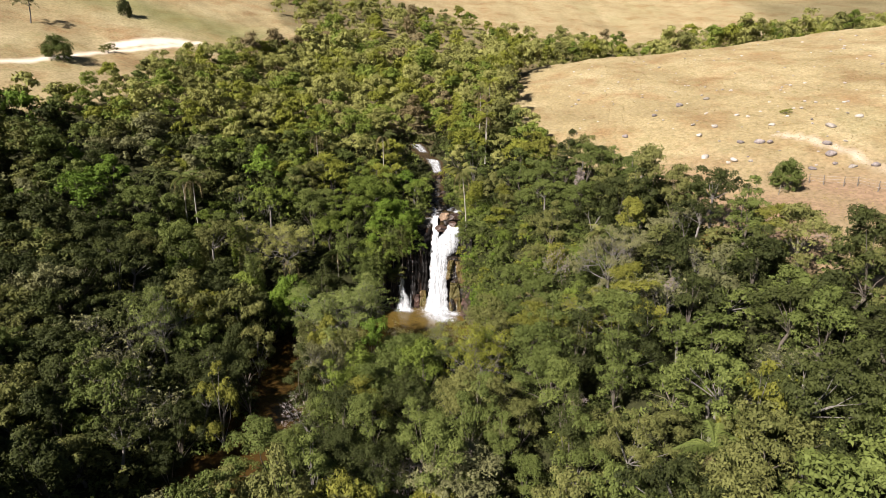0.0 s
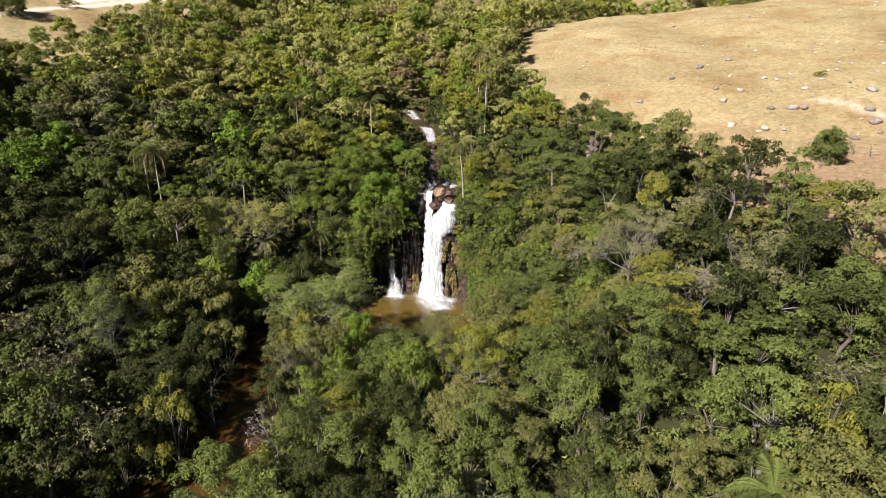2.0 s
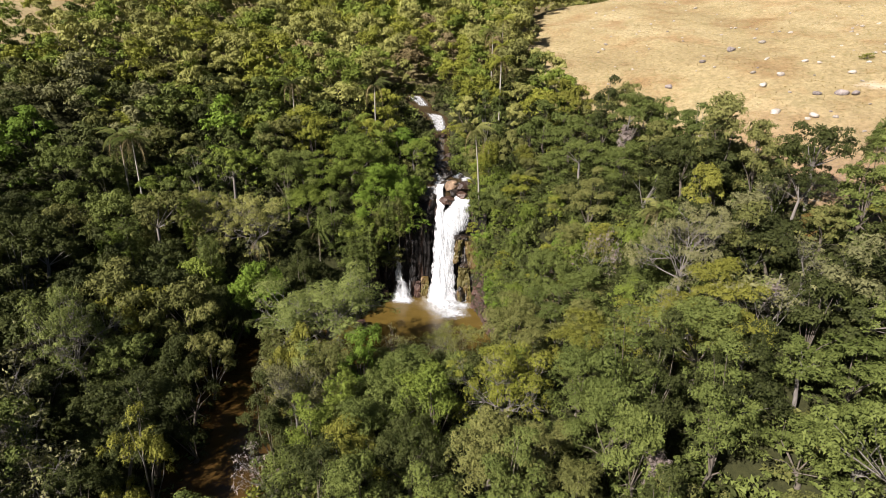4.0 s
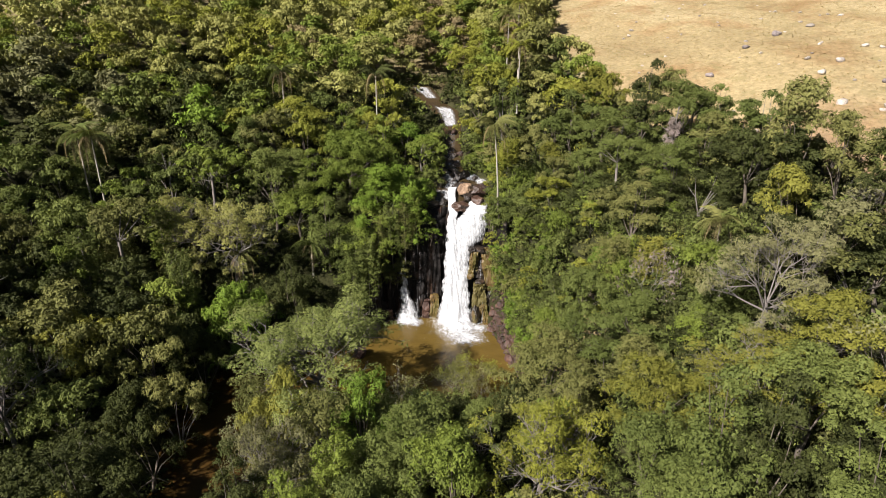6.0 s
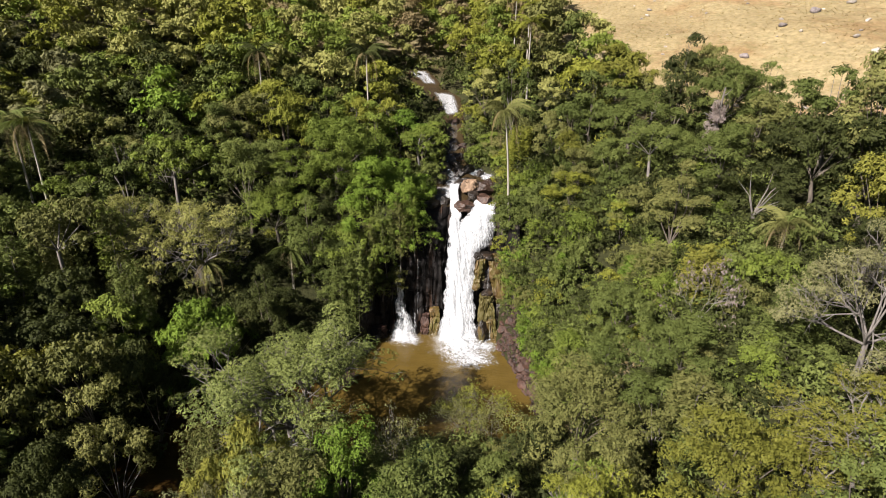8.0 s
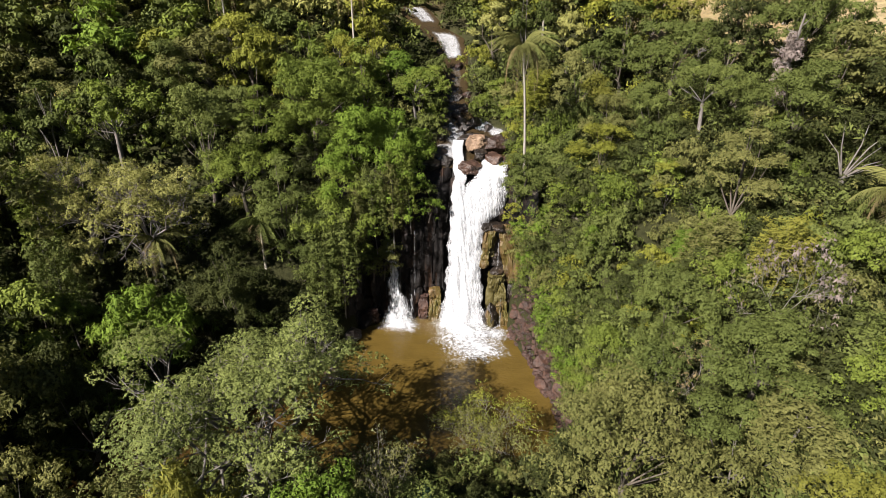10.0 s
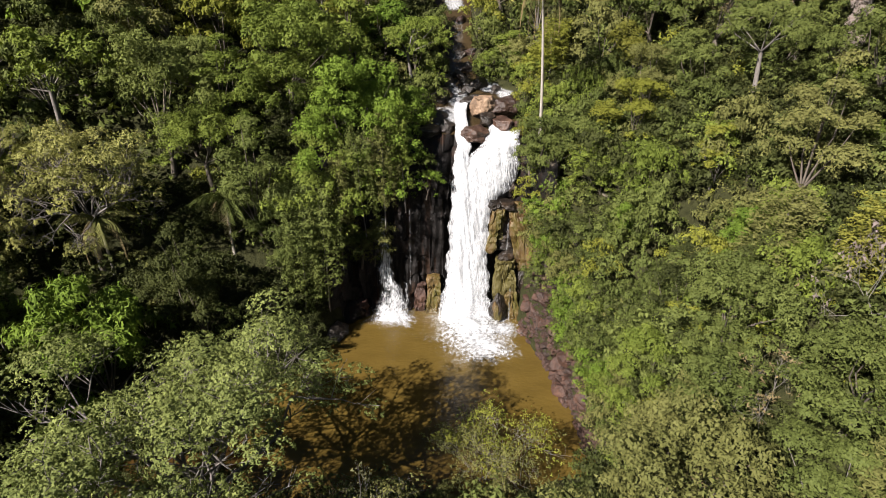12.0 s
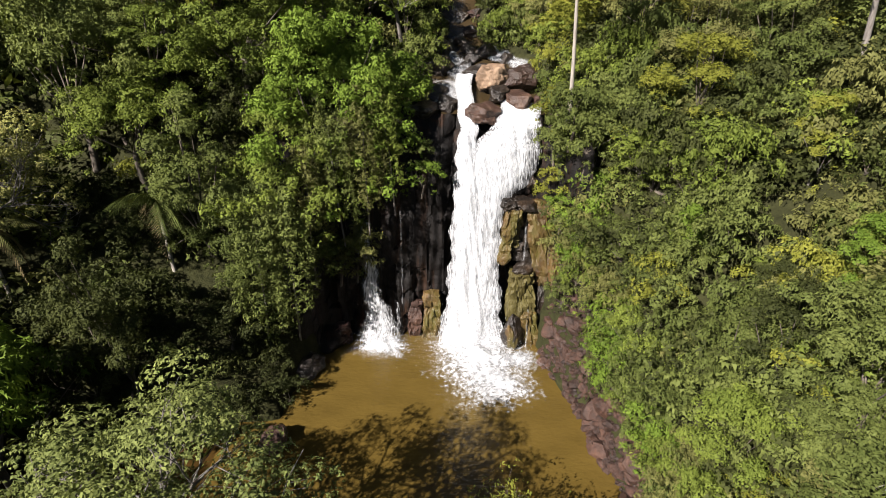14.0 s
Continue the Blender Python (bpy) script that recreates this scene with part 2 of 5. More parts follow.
def tube(path, radii, sides=6):
    """Verts and quads of a tapered tube along a path."""
    path = [Vector(p) for p in path]
    verts, faces = [], []
    for i, p in enumerate(path):
        d = (path[min(i + 1, len(path) - 1)] - path[max(i - 1, 0)]).normalized()
        u = d.orthogonal().normalized()
        v = d.cross(u)
        for k in range(sides):
            a = 2 * math.pi * k / sides
            verts.append(p + (u * math.cos(a) + v * math.sin(a)) * radii[i])
    for i in range(len(path) - 1):
        for k in range(sides):
            a, b = i * sides + k, i * sides + (k + 1) % sides
            faces.append((a, b, b + sides, a + sides))
    return [tuple(v) for v in verts], faces


def join(parts):
    verts, faces = [], []
    for v, f in parts:
        o = len(verts)
        verts += list(v)
        faces += [tuple(i + o for i in q) for q in f]
    return verts, faces


def grid_faces(nu, nv):
    i = np.arange(nu - 1)[:, None] * nv + np.arange(nv - 1)[None, :]
    return np.stack([i, i + nv, i + nv + 1, i + 1], -1).reshape(-1, 4)


def part(name, me, parent, label=""):
    ob = new(name, me)
    ob.parent = parent
    return tagged(ob, label)


def wave(x, y, seed=0.0):
    """Cheap smooth noise of the plan, about -1 to 1."""
    return (np.sin(x * 0.61 + 1.3 * np.sin(y * 0.37 + seed) + seed) + np.sin(y * 0.53 + 1.7 * np.sin(x * 0.29 + 2 * seed))
            + 0.6 * np.sin(x * 1.37 + y * 1.11 + 3 * seed)) / 2.6


# ---- the lie of the land ----
# cross-sections of the valley: y, then x and height pairs
SECTIONS = [
    (-400, [(-400, 60), (-120, 25), (0, 6), (120, 25), (400, 60)]),
    (-110, [(-160, 30), (-70, 8), (-40, 3), (-10, 1.6), (10, 1.6), (40, 3), (160, 30)]),
    (-52, [(-160, 34), (-60, 10), (-27, 1.4), (-12, 0.8), (5, 0.8), (15, 1.4), (28, 4.5), (45, 10), (80, 19), (160, 30)]),
    (-32, [(-160, 36), (-60, 12), (-36, 3.5), (-20, 0.6), (0, 0.6), (6, 2), (12, 7.5), (21, 11), (30, 13.5), (45, 17), (80, 21), (160, 32)]),
    (-21, [(-160, 38), (-60, 13), (-36, 5.5), (-26, 3), (-18, 0.9), (2, 0.8), (6, 2), (10, 5), (15, 9.5), (21, 12.5), (30, 16), (45, 18.5), (80, 23), (160, 34)]),
    (-15, [(-160, 40), (-60, 13.5), (-46, 8.5), (-30, 4.5), (-22, 2), (-12, 0.9), (-10.4, -1.5), (5.9, -1.5), (6.8, 0.3), (8.0, 3.3), (9.2, 5.8), (12, 8.8), (15, 11.5), (21, 14), (30, 17.5), (45, 19.5), (80, 24), (160, 34)]),
    (-8, [(-160, 42), (-60, 14), (-46, 10), (-38, 8.2), (-30, 7.5), (-22, 5.2), (-14, 2.5), (-10.6, 0.8), (-10, -1.5), (4.7, -1.5), (5.4, 0.3), (6.2, 4.2), (7.2, 8), (9, 10.8), (12, 12.5), (15, 13.8), (21, 15.8), (30, 19), (44, 21), (70, 24.5), (160, 36)]),
    (-4.5, [(-160, 44), (-60, 16), (-46, 13), (-38, 11.5), (-30, 9), (-20, 7.5), (-13, 5.5), (-10, 2), (-9.3, -1.5), (3.7, -1.5), (4.3, 3), (5, 8), (6, 11), (8, 13), (12, 14.8), (21, 17), (30, 20), (44, 22), (70, 25.5), (160, 37)]),
    (-0.6, [(-160, 46), (-60, 18), (-46, 15.5), (-36, 13.5), (-24, 11.5), (-15, 10.5), (-11, 8), (-9.2, 4), (-8.6, -1.5), (3.2, -1.5), (3.6, 6), (4.2, 13.2), (8, 14.2), (15, 16.2), (21, 18), (30, 20.6), (44, 23), (70, 26.5), (160, 38)]),
    (0.8, [(-160, 47), (-60, 18.5), (-46, 16.5), (-36, 14.6), (-25, 14), (-12, 13.4), (-3.5, 13), (-2, 12.2), (2.6, 12.2), (3.8, 13.4), (8, 14.6), (15, 16.6), (21, 18.8), (30, 21.2), (44, 23.8), (70, 27.4), (160, 39)]),
    (10, [(-160, 49), (-60, 23), (-46, 20.5), (-36, 19), (-15, 16.5), (-5, 15.5), (6, 15.5), (15, 18.5), (30, 22), (44, 26.4), (70, 29.8), (160, 42)]),
    (22, [(-160, 53), (-60, 29.5), (-40, 25.5), (-30, 23.5), (-10, 22.5), (3, 22.5), (12, 24.5), (25, 25.5), (44, 29.8), (70, 33), (160, 44)]),
    (60, [(-160, 62), (-70, 40.5), (-40, 36), (-12, 33), (0, 33), (14, 34), (35, 37.5), (56, 39), (70, 42), (88, 44), (160, 50)]),
    (85, [(-160, 70), (-70, 48), (-40, 42.5), (-12, 38), (0, 37), (16, 38), (28, 41), (40, 43.2), (60, 44.5), (90, 48.6), (160, 58)]),
    (112, [(-160, 76), (-70, 54), (-30, 48), (0, 43), (30, 39), (60, 39), (90, 42), (160, 50)]),
    (190, [(-200, 98), (-60, 72), (0, 62), (80, 56), (200, 60)]),
    (420, [(-400, 150), (0, 128), (400, 130)]),
    (800, [(-800, 190), (800, 190)]),
]
RIVER = [(-2, -9), (-8.5, -13), (-15, -15), (-20, -16.5), (-20.6, -21), (-19, -26), (-17.5, -32), (-18.2, -40), (-22, -55), (-30, -75), (-36, -110)]


# the stream above the falls: x, y, bed height, half width
STREAM = [(0.4, 0.2, 12.7, 2.6), (0.5, 3.5, 13.3, 3.2), (0.2, 7, 13.8, 3.0), (-1.6, 11, 15.0, 1.3), (-1.2, 15, 17.6, 0.9), (-1.7, 18, 19.6, 1.3),
          (-2.4, 19.8, 21.0, 1.6), (-4.2, 22, 22.0, 1.2), (-6, 24, 23.4, 1.6), (-7.5, 29, 24.6, 0.8), (-9, 38, 27.2, 0.6)]


def near_line(x, y, line):
    """Distance in plan to a line of points."""
    best = np.full(np.shape(x), 1e9)
    for (ax, ay), (bx, by) in zip(line[:-1], line[1:]):
        dx, dy = bx - ax, by - ay
        s = np.clip(((x - ax) * dx + (y - ay) * dy) / (dx * dx + dy * dy), 0, 1)
        best = np.minimum(best, np.hypot(x - ax - s * dx, y - ay - s * dy))
    return best


def ground_height(x, y):
    x, y = np.asarray(x, float), np.asarray(y, float)
    ys = np.array([s[0] for s in SECTIONS], float)
    prof = np.stack([np.interp(x, *zip(*s[1])) for s in SECTIONS])
    i = np.clip(np.searchsorted(ys, y) - 1, 0, len(ys) - 2)
    f = np.clip((y - ys[i]) / (ys[i + 1] - ys[i]), 0, 1)
    a = np.take_along_axis(prof, i[None], 0)[0]
    b = np.take_along_axis(prof, i[None] + 1, 0)[0]
    z = a + (b - a) * f
    z = z + 0.35 * wave(x * 0.5, y * 0.5, 1.0) + 0.12 * wave(x * 2, y * 2, 2.0)
    d = near_line(x, y, RIVER)
    bed = -1.6 + np.clip(d - 3.0, 0, None) * 0.9
    z = np.where(y < -9, np.minimum(z, np.maximum(bed, -1.6)), z)
    z = np.where((y < -19.5) & (d > 4.6), np.maximum(z, 0.35), z)
    sy = [q[1] for q in STREAM]
    off = np.abs(x - np.interp(y, sy, [q[0] for q in STREAM])) - np.interp(y, sy, [q[3] for q in STREAM])
    bank = np.interp(y, sy, [q[2] for q in STREAM]) + np.clip(off, 0, None) * 1.1
    return np.where((y > 0.3) & (y < 38) & (off < 3), np.where(off < 0, bank, np.minimum(np.maximum(z, bank * 0 - 99), bank)), z)


def ground_at(x, y):
    return float(ground_height(np.array([x]), np.array([y]))[0])


def grass_share(x, y):
    """1 on the open pasture, 0 in the wood."""
    x, y = np.asarray(x, float), np.asarray(y, float)
    edge = np.interp(y, [-60, -35, -31, -20, -16, -10, -1, 3, 9, 12, 21, 50, 72, 86], [70, 46, 40, 39.5, 34.5, 34.5, 32.5, 29, 24.5, 17.5, 13.8, 13.8, 14.8, 27]) + 1.2 * wave(x * 0.4, y * 0.7, 4.0)
    right = np.clip((x - edge) / 2.0, 0, 1) * np.clip((90 - y) / 5, 0, 1)
    top = np.interp(x, [-160, -78, -70, -67, -62, -52, -46, -41], [0, 10, 17, 31, 50, 55, 70, 90])
    reach = np.interp(y, [60, 89, 106, 121, 150], [-30, -41, -47, -60, -74])
    left = np.clip((y - top - 2 * wave(x * 0.2, y * 0.2, 5.0)) / 4, 0, 1) * np.clip((reach - x) / 3, 0, 1) * np.clip((175 - y) / 10, 0, 1)
    far = np.clip((wave(x * 0.035, y * 0.05, 7.0) + 0.15) / 0.3, 0, 1) * np.clip((y - 150) / 20, 0, 1)
    return np.maximum(np.maximum(right, left), far)


def build_ground():
    def lines(lo, hi, step, far):
        inner = np.arange(lo, hi + 0.01, step)
        out, d, s = [], hi, step
        while d < far:
            s *= 1.22
            d += s
            out.append(d - hi)
        out = np.array(out)
        return np.concatenate([lo - out[::-1], inner, hi + out])
    xs, ys = lines(-110, 130, 1.5, 1500), lines(-75, 125, 1.2, 1500)
    xs = np.concatenate([xs[xs < -13.1], np.arange(-13, 12.01, 0.35), xs[xs > 12.3]])
    ys = np.concatenate([ys[ys < -19.6], np.arange(-19.4, 3.01, 0.35), ys[ys > 3.3]])
    gx, gy = np.meshgrid(xs, ys, indexing="ij")
    gz = ground_height(gx, gy)
    v = np.stack([gx, gy, gz], -1).reshape(-1, 3)
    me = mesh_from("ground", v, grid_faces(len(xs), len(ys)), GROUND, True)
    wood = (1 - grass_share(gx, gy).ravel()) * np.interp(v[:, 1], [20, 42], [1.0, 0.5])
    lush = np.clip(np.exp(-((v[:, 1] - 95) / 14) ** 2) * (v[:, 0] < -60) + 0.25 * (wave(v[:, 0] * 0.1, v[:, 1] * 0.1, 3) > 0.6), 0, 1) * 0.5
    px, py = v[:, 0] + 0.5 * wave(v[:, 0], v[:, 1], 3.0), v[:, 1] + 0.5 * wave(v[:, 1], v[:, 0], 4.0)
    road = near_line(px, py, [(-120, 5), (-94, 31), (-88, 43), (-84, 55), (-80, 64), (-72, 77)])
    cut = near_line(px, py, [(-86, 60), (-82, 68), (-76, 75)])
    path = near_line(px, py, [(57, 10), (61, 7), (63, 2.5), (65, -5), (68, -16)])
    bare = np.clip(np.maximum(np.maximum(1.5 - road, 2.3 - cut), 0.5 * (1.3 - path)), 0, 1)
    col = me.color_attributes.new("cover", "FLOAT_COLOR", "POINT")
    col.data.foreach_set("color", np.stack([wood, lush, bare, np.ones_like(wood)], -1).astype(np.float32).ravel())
    ht = me.attributes.new("heath", "FLOAT", "POINT")
    red = np.clip((6 - v[:, 1] + 3 * wave(v[:, 0] * 0.3, v[:, 1] * 0.3, 6.0)) / 14, 0, 1) * (v[:, 0] > 25) * np.clip(0.75 + 0.5 * wave(v[:, 0] * 0.5, v[:, 1] * 0.5, 8.0), 0, 1)
    ht.data.foreach_set("value", red.astype(np.float32))
    return tagged(new("ground", me), "rolling valley ground with dry golden pasture and dark forest floor", "ground", kind="structure")


build_ground()


def flat_water(name, z, x0, x1, y0, y1, step, label, mat=POOL):
    xs, ys = np.arange(x0, x1 + step / 2, step), np.arange(y0, y1 + step / 2, step)
    gx, gy = np.meshgrid(xs, ys, indexing="ij")
    v = np.stack([gx, gy, z + 0.012 * wave(gx * 3, gy * 3, 1.5)], -1).reshape(-1, 3)
    return tagged(new(name, mesh_from(name, v, grid_faces(len(xs), len(ys)), mat, True)), label, "water", kind="structure")


flat_water("water", 0.0, -13, 8, -21, -1.2, 0.7, "muddy ochre plunge pool below the waterfall")
flat_water("water", -0.004, -46, -13, -110, -9, 1.1, "dark brown river leaving the plunge pool", SHADED_RIVER_WATER)


# ---- trees ----
rng = np.random.default_rng(7)


def leaves(centres, radii, count, size, rnd, long=1.7, low=-0.35, sprig=5):
    """Sprigs of leaf blades over the upper shells of leafy clumps: corner places and each corner's tone."""
    k, n = len(centres), max(1, count // sprig)
    w = radii ** 2
    pick = rnd.choice(k, n, p=w / w.sum())
    d = rnd.normal(size=(n, 3))
    d /= np.linalg.norm(d, axis=1)[:, None]
    d[:, 2] = np.where(d[:, 2] < low, -d[:, 2], d[:, 2])
    seat = centres[pick] + d * (radii[pick] * rnd.uniform(0.62, 1.12, n))[:, None] * np.array([1, 1, 0.82])
    up = d + rnd.normal(scale=0.2, size=(n, 3)) + np.array([0, 0, 0.3])
    seat, up = np.repeat(seat, sprig, 0), np.repeat(up, sprig, 0)
    m = n * sprig
    nrm = up + rnd.normal(scale=0.28, size=(m, 3))
    nrm /= np.linalg.norm(nrm, axis=1)[:, None]
    t = np.cross(nrm, rnd.normal(size=(m, 3)))
    t = t / np.linalg.norm(t, axis=1)[:, None] + np.array([0, 0, -0.45])
    t /= np.linalg.norm(t, axis=1)[:, None]
    b = np.cross(nrm, t)
    b /= np.linalg.norm(b, axis=1)[:, None]
    s = size * rnd.uniform(0.6, 1.35, m)[:, None]
    root = seat + t * s * 0.4 + rnd.normal(scale=size * 0.3, size=(m, 3))
    v = np.stack([root - b * s * 0.46, root + t * s * 0.3 + b * s * 0.46, root + t * s * long * 0.85 - nrm * s * 0.2], 1)
    tone = np.repeat(rnd.normal(scale=0.09, size=k)[pick] + rnd.normal(scale=0.05, size=n), sprig * 3)
    return v.reshape(-1, 3), np.arange(m * 3).reshape(-1, 3), tone


def leaf_mesh(v, f, tone, mat):
    """A crown's mesh with its clumps' tones."""
    me = mesh_from("crown", v, f, mat)
    at = me.attributes.new("clump", "FLOAT", "POINT")
    at.data.foreach_set("value", tone.astype(np.float32))
    return me


def crown_clumps(rnd, radius, depth, base, n, lump, flat=1.0):
    """Centres and radii of the clumps of an uneven crown: boughs spread over a dome, each a heap of smaller clumps."""
    c, r = [], []
    turn = rnd.uniform(0, 6.28)
    boughs = max(5, n // 5)
    for i in range(boughs):
        a = i * 2.399963 + rnd.uniform(-0.5, 0.5)
        u = math.sqrt((i + 0.3) / boughs)
        q = radius * u * rnd.uniform(0.66, 1.05) * (1 + 0.18 * math.sin(2 * a + turn) + 0.10 * math.sin(5 * a + 2 * turn))
        z = base + depth * (math.sqrt(max(0, 1 - u * u * 0.95)) * rnd.uniform(0.66, 1.12)) * flat
        wide = lump * 1.75 * math.exp(rnd.normal() * 0.22)
        for j in range(5):
            b, h = j * 2.399963 + rnd.uniform(-0.6, 0.6), rnd.uniform(-0.2, 0.75)
            e = wide * math.sqrt(1 - h * h) * rnd.uniform(0.55, 1.0) if j else 0.0
            c.append((q * math.cos(a) + e * math.cos(b), q * math.sin(a) + e * math.sin(b), z + wide * (h if j else 0.6) * 0.75))
            r.append(lump * math.exp(rnd.normal() * 0.3))
    for i in range(n // 4):
        a, q = rnd.uniform(0, 6.28), radius * rnd.uniform(0.45, 0.95)
        c.append((q * math.cos(a), q * math.sin(a), base + depth * rnd.uniform(-0.25, 0.35)))
        r.append(lump * rnd.uniform(0.6, 1.0))
    return np.array(c), np.array(r)


def limb_frame(rnd, centres, fork, thick, lean=(0, 0), reach=1.0, sides=6):
    """Trunk up to the fork and curved limbs out to some of the clumps."""
    top = np.array([lean[0], lean[1], fork])
    mid = top * 0.5 + np.array([rnd.normal() * 0.15, rnd.normal() * 0.15, 0])
    tubes = [tube([(0, 0, -1.2), tuple(mid), tuple(top)], [thick * 1.25, thick, thick * 0.8], 7)]
    for c in centres:
        e = top + (c - top) * reach
        m = top + (e - top) * 0.5 + np.array([rnd.normal() * 0.2, rnd.normal() * 0.2, 0.3 - 0.1 * np.linalg.norm(e[:2])])
        tubes.append(tube([tuple(top), tuple(m), tuple(e)], [thick * 0.34, thick * 0.2, thick * 0.06], 4))
    return join(tubes)


def build_tree(name, seed, radius, height, crown, n, lump, count, size, leaf="mid", bark=None, limbs=8, long=1.7, label="", low=-0.35):
    """A broadleaf tree: an Empty at its foot, a trunk with limbs, and a crown of clumps of leaves."""
    rnd = np.random.default_rng(seed)
    tree = new(name)
    c, r = crown_clumps(rnd, radius, crown * 0.72, height - crown, n, lump)
    pick = rnd.choice(len(c), min(limbs, len(c)), replace=False)
    v, f = limb_frame(rnd, c[pick], (height - crown) * 0.9, 0.032 * height ** 0.8, (rnd.normal() * 0.3, rnd.normal() * 0.3))
    part("trunk", mesh_from("trunk", v, f, bark or BARK, True), tree)
    part("crown", leaf_mesh(*leaves(c, r, count, size, rnd, long, low), LEAF[leaf]), tree)
    return tagged(tree, label, "tree", "valley trees")


def tint(ob, leaf):
    """Gives one tree's crown its own leaf colour."""
    for o in ob.children:
        if o.name.startswith("crown"):
            o.material_slots[0].link = "OBJECT"
            o.material_slots[0].material = LEAF[leaf]


KINDS, FINE = {}, {}   # the trees, and the same with finer leaves for those that stand nearest
HEIGHT = {"hanging": 9.5, "fan": 7.2, "bush": 4.4, "great": 11.8, "canopy": 10.8, "draped": 9.0, "bare": 7.5, "snag": 7.0}
for key, args in {
    "round": dict(radius=2.5, height=7.8, crown=6.4, n=60, lump=0.46, count=6400, size=0.135),
    "tall": dict(radius=2.1, height=10.0, crown=8.4, n=64, lump=0.45, count=6600, size=0.135),
    "broad": dict(radius=3.4, height=8.2, crown=5.6, n=90, lump=0.47, count=8400, size=0.135),
    "ragged": dict(radius=2.7, height=8.2, crown=6.8, n=46, lump=0.40, count=4600, size=0.135, bark=BARK_GREY, limbs=9),
    "slim": dict(radius=1.4, height=8.6, crown=7.4, n=44, lump=0.42, count=4600, size=0.13),
    "umbrella": dict(radius=3.5, height=7.8, crown=3.2, n=90, lump=0.36, count=6600, size=0.12, bark=BARK_GREY, limbs=9),
    "shrub": dict(radius=1.5, height=2.6, crown=2.6, n=60, lump=0.26, count=4600, size=0.072, limbs=5),
}.items():
    KINDS[key], FINE[key] = [], []
    HEIGHT[key] = args["height"]
    for s in range(2):
        seed = 11 + 7 * s + len(KINDS) * 31
        KINDS[key].append(build_tree("shrub" if key == "shrub" else "tree", seed, **args))
        if key != "shrub":
            FINE[key].append(build_tree("tree", seed, **{**args, "count": int(args["count"] * 2.3), "size": args["size"] * 0.6}))
PLANTED = []
USED = set()
NAMES = {"pale": "pale green", "sage": "sage green", "dark": "dark green", "mid": "green", "olive": "olive green", "yellow": "yellow-green", "bright": "bright green", "grey": "grey-green", "dry": "dry brownish", "teal": "blue-green", "rust": "rusty brown", "fresh": "fresh green", "gold": "golden olive", "mauve": "greyish mauve"}
SHAPES = {"round": "rounded leafy tree", "tall": "tall leafy tree", "broad": "broad-crowned tree", "ragged": "ragged open-crowned tree",
          "slim": "slim upright tree", "umbrella": "flat-topped spreading tree", "shrub": "low leafy shrub"}


SPREAD = {"round": 2.7, "tall": 2.3, "broad": 3.5, "ragged": 2.8, "slim": 1.7, "umbrella": 3.4, "shrub": 0.6}


def plant(kind, x, y, leaf, size=1.0, turn=None, z=None, tall=1.0, variant=None):
    """Sets one tree of a kind on the ground at x, y."""
    v = int(rng.integers(2)) if variant is None else variant
    turn = rng.uniform(0, 360) if turn is None else turn
    fine = bool(FINE.get(kind)) and -50 < y < 3 and -24 < x < 24
    base = (FINE if fine else KINDS)[kind][v]
    m = pose(x, y, (ground_at(x, y) if z is None else z) - 0.1, rng.normal() * 3, rng.normal() * 3, turn) @ Matrix.Diagonal((size, size, size * tall, 1))
    if base in USED:
        ob = copy_thing(base, Matrix())
        ob.matrix_basis = m
    else:
        ob = base
        ob.matrix_basis = m
        USED.add(base)
    tint(ob, leaf)
    where = "on the wooded valley side" if y > -2 or abs(x) > 12 else "near the plunge pool"
    tagged(ob, NAMES[leaf] + " " + SHAPES[kind] + " " + where, "shrub" if kind in ("shrub", "bush") else "tree", "shrubs" if kind in ("shrub", "bush") else "valley trees")
    PLANTED.append((x, y, size * SPREAD[kind]))
    return ob


def crown_at(kind, x, y, top, leaf, size=1.0, **more):
    """Sets a tree of a kind on the ground with the top of its crown at a height."""
    return plant(kind, x, y, leaf, size, tall=min(2.2, max(0.45, (top - ground_at(x, y)) / (HEIGHT[kind] * size))), **more)


def open_water(x, y):
    """True on the pool, the stream and the falls, where no tree stands."""
    if -10.8 < x < np.interp(y, [-19, -14, -7, -4, 0], [4.5, 7.0, 5.4, 4.3, 4.3]) and -19 < y < 0.6 and not (x < -8.8 and y > -3):
        return True
    if near_line(np.array([x]), np.array([y]), RIVER)[0] < (3.4 if y > -18 else 2.7) and y < -9:
        return True
    return near_line(np.array([x]), np.array([y]), [q[:2] for q in STREAM[:-2]])[0] < np.interp(y, [5, 8, 10, 14, 16, 27, 29], [3.2, 2.6, 1.6, 1.9, 3.3, 3.7, 1.4])


def low_growth(x, y):
    """True on the banks beside and before the pool, where only shrubs grow."""
    if -7.5 < x < 5.0 and -24 < y <= -18:
        return True
    if -16.5 < x < -9 and -13.0 < y < -4.0:
        return True
    if -9.0 < x < -1.5 and 12.0 < y < 22.0:
        return True
    return 3 < x < np.interp(y, [-18, -14, -7, -4, 0], [6.5, 7.8, 6.4, 5.2, 5.0]) and -18 < y < -3


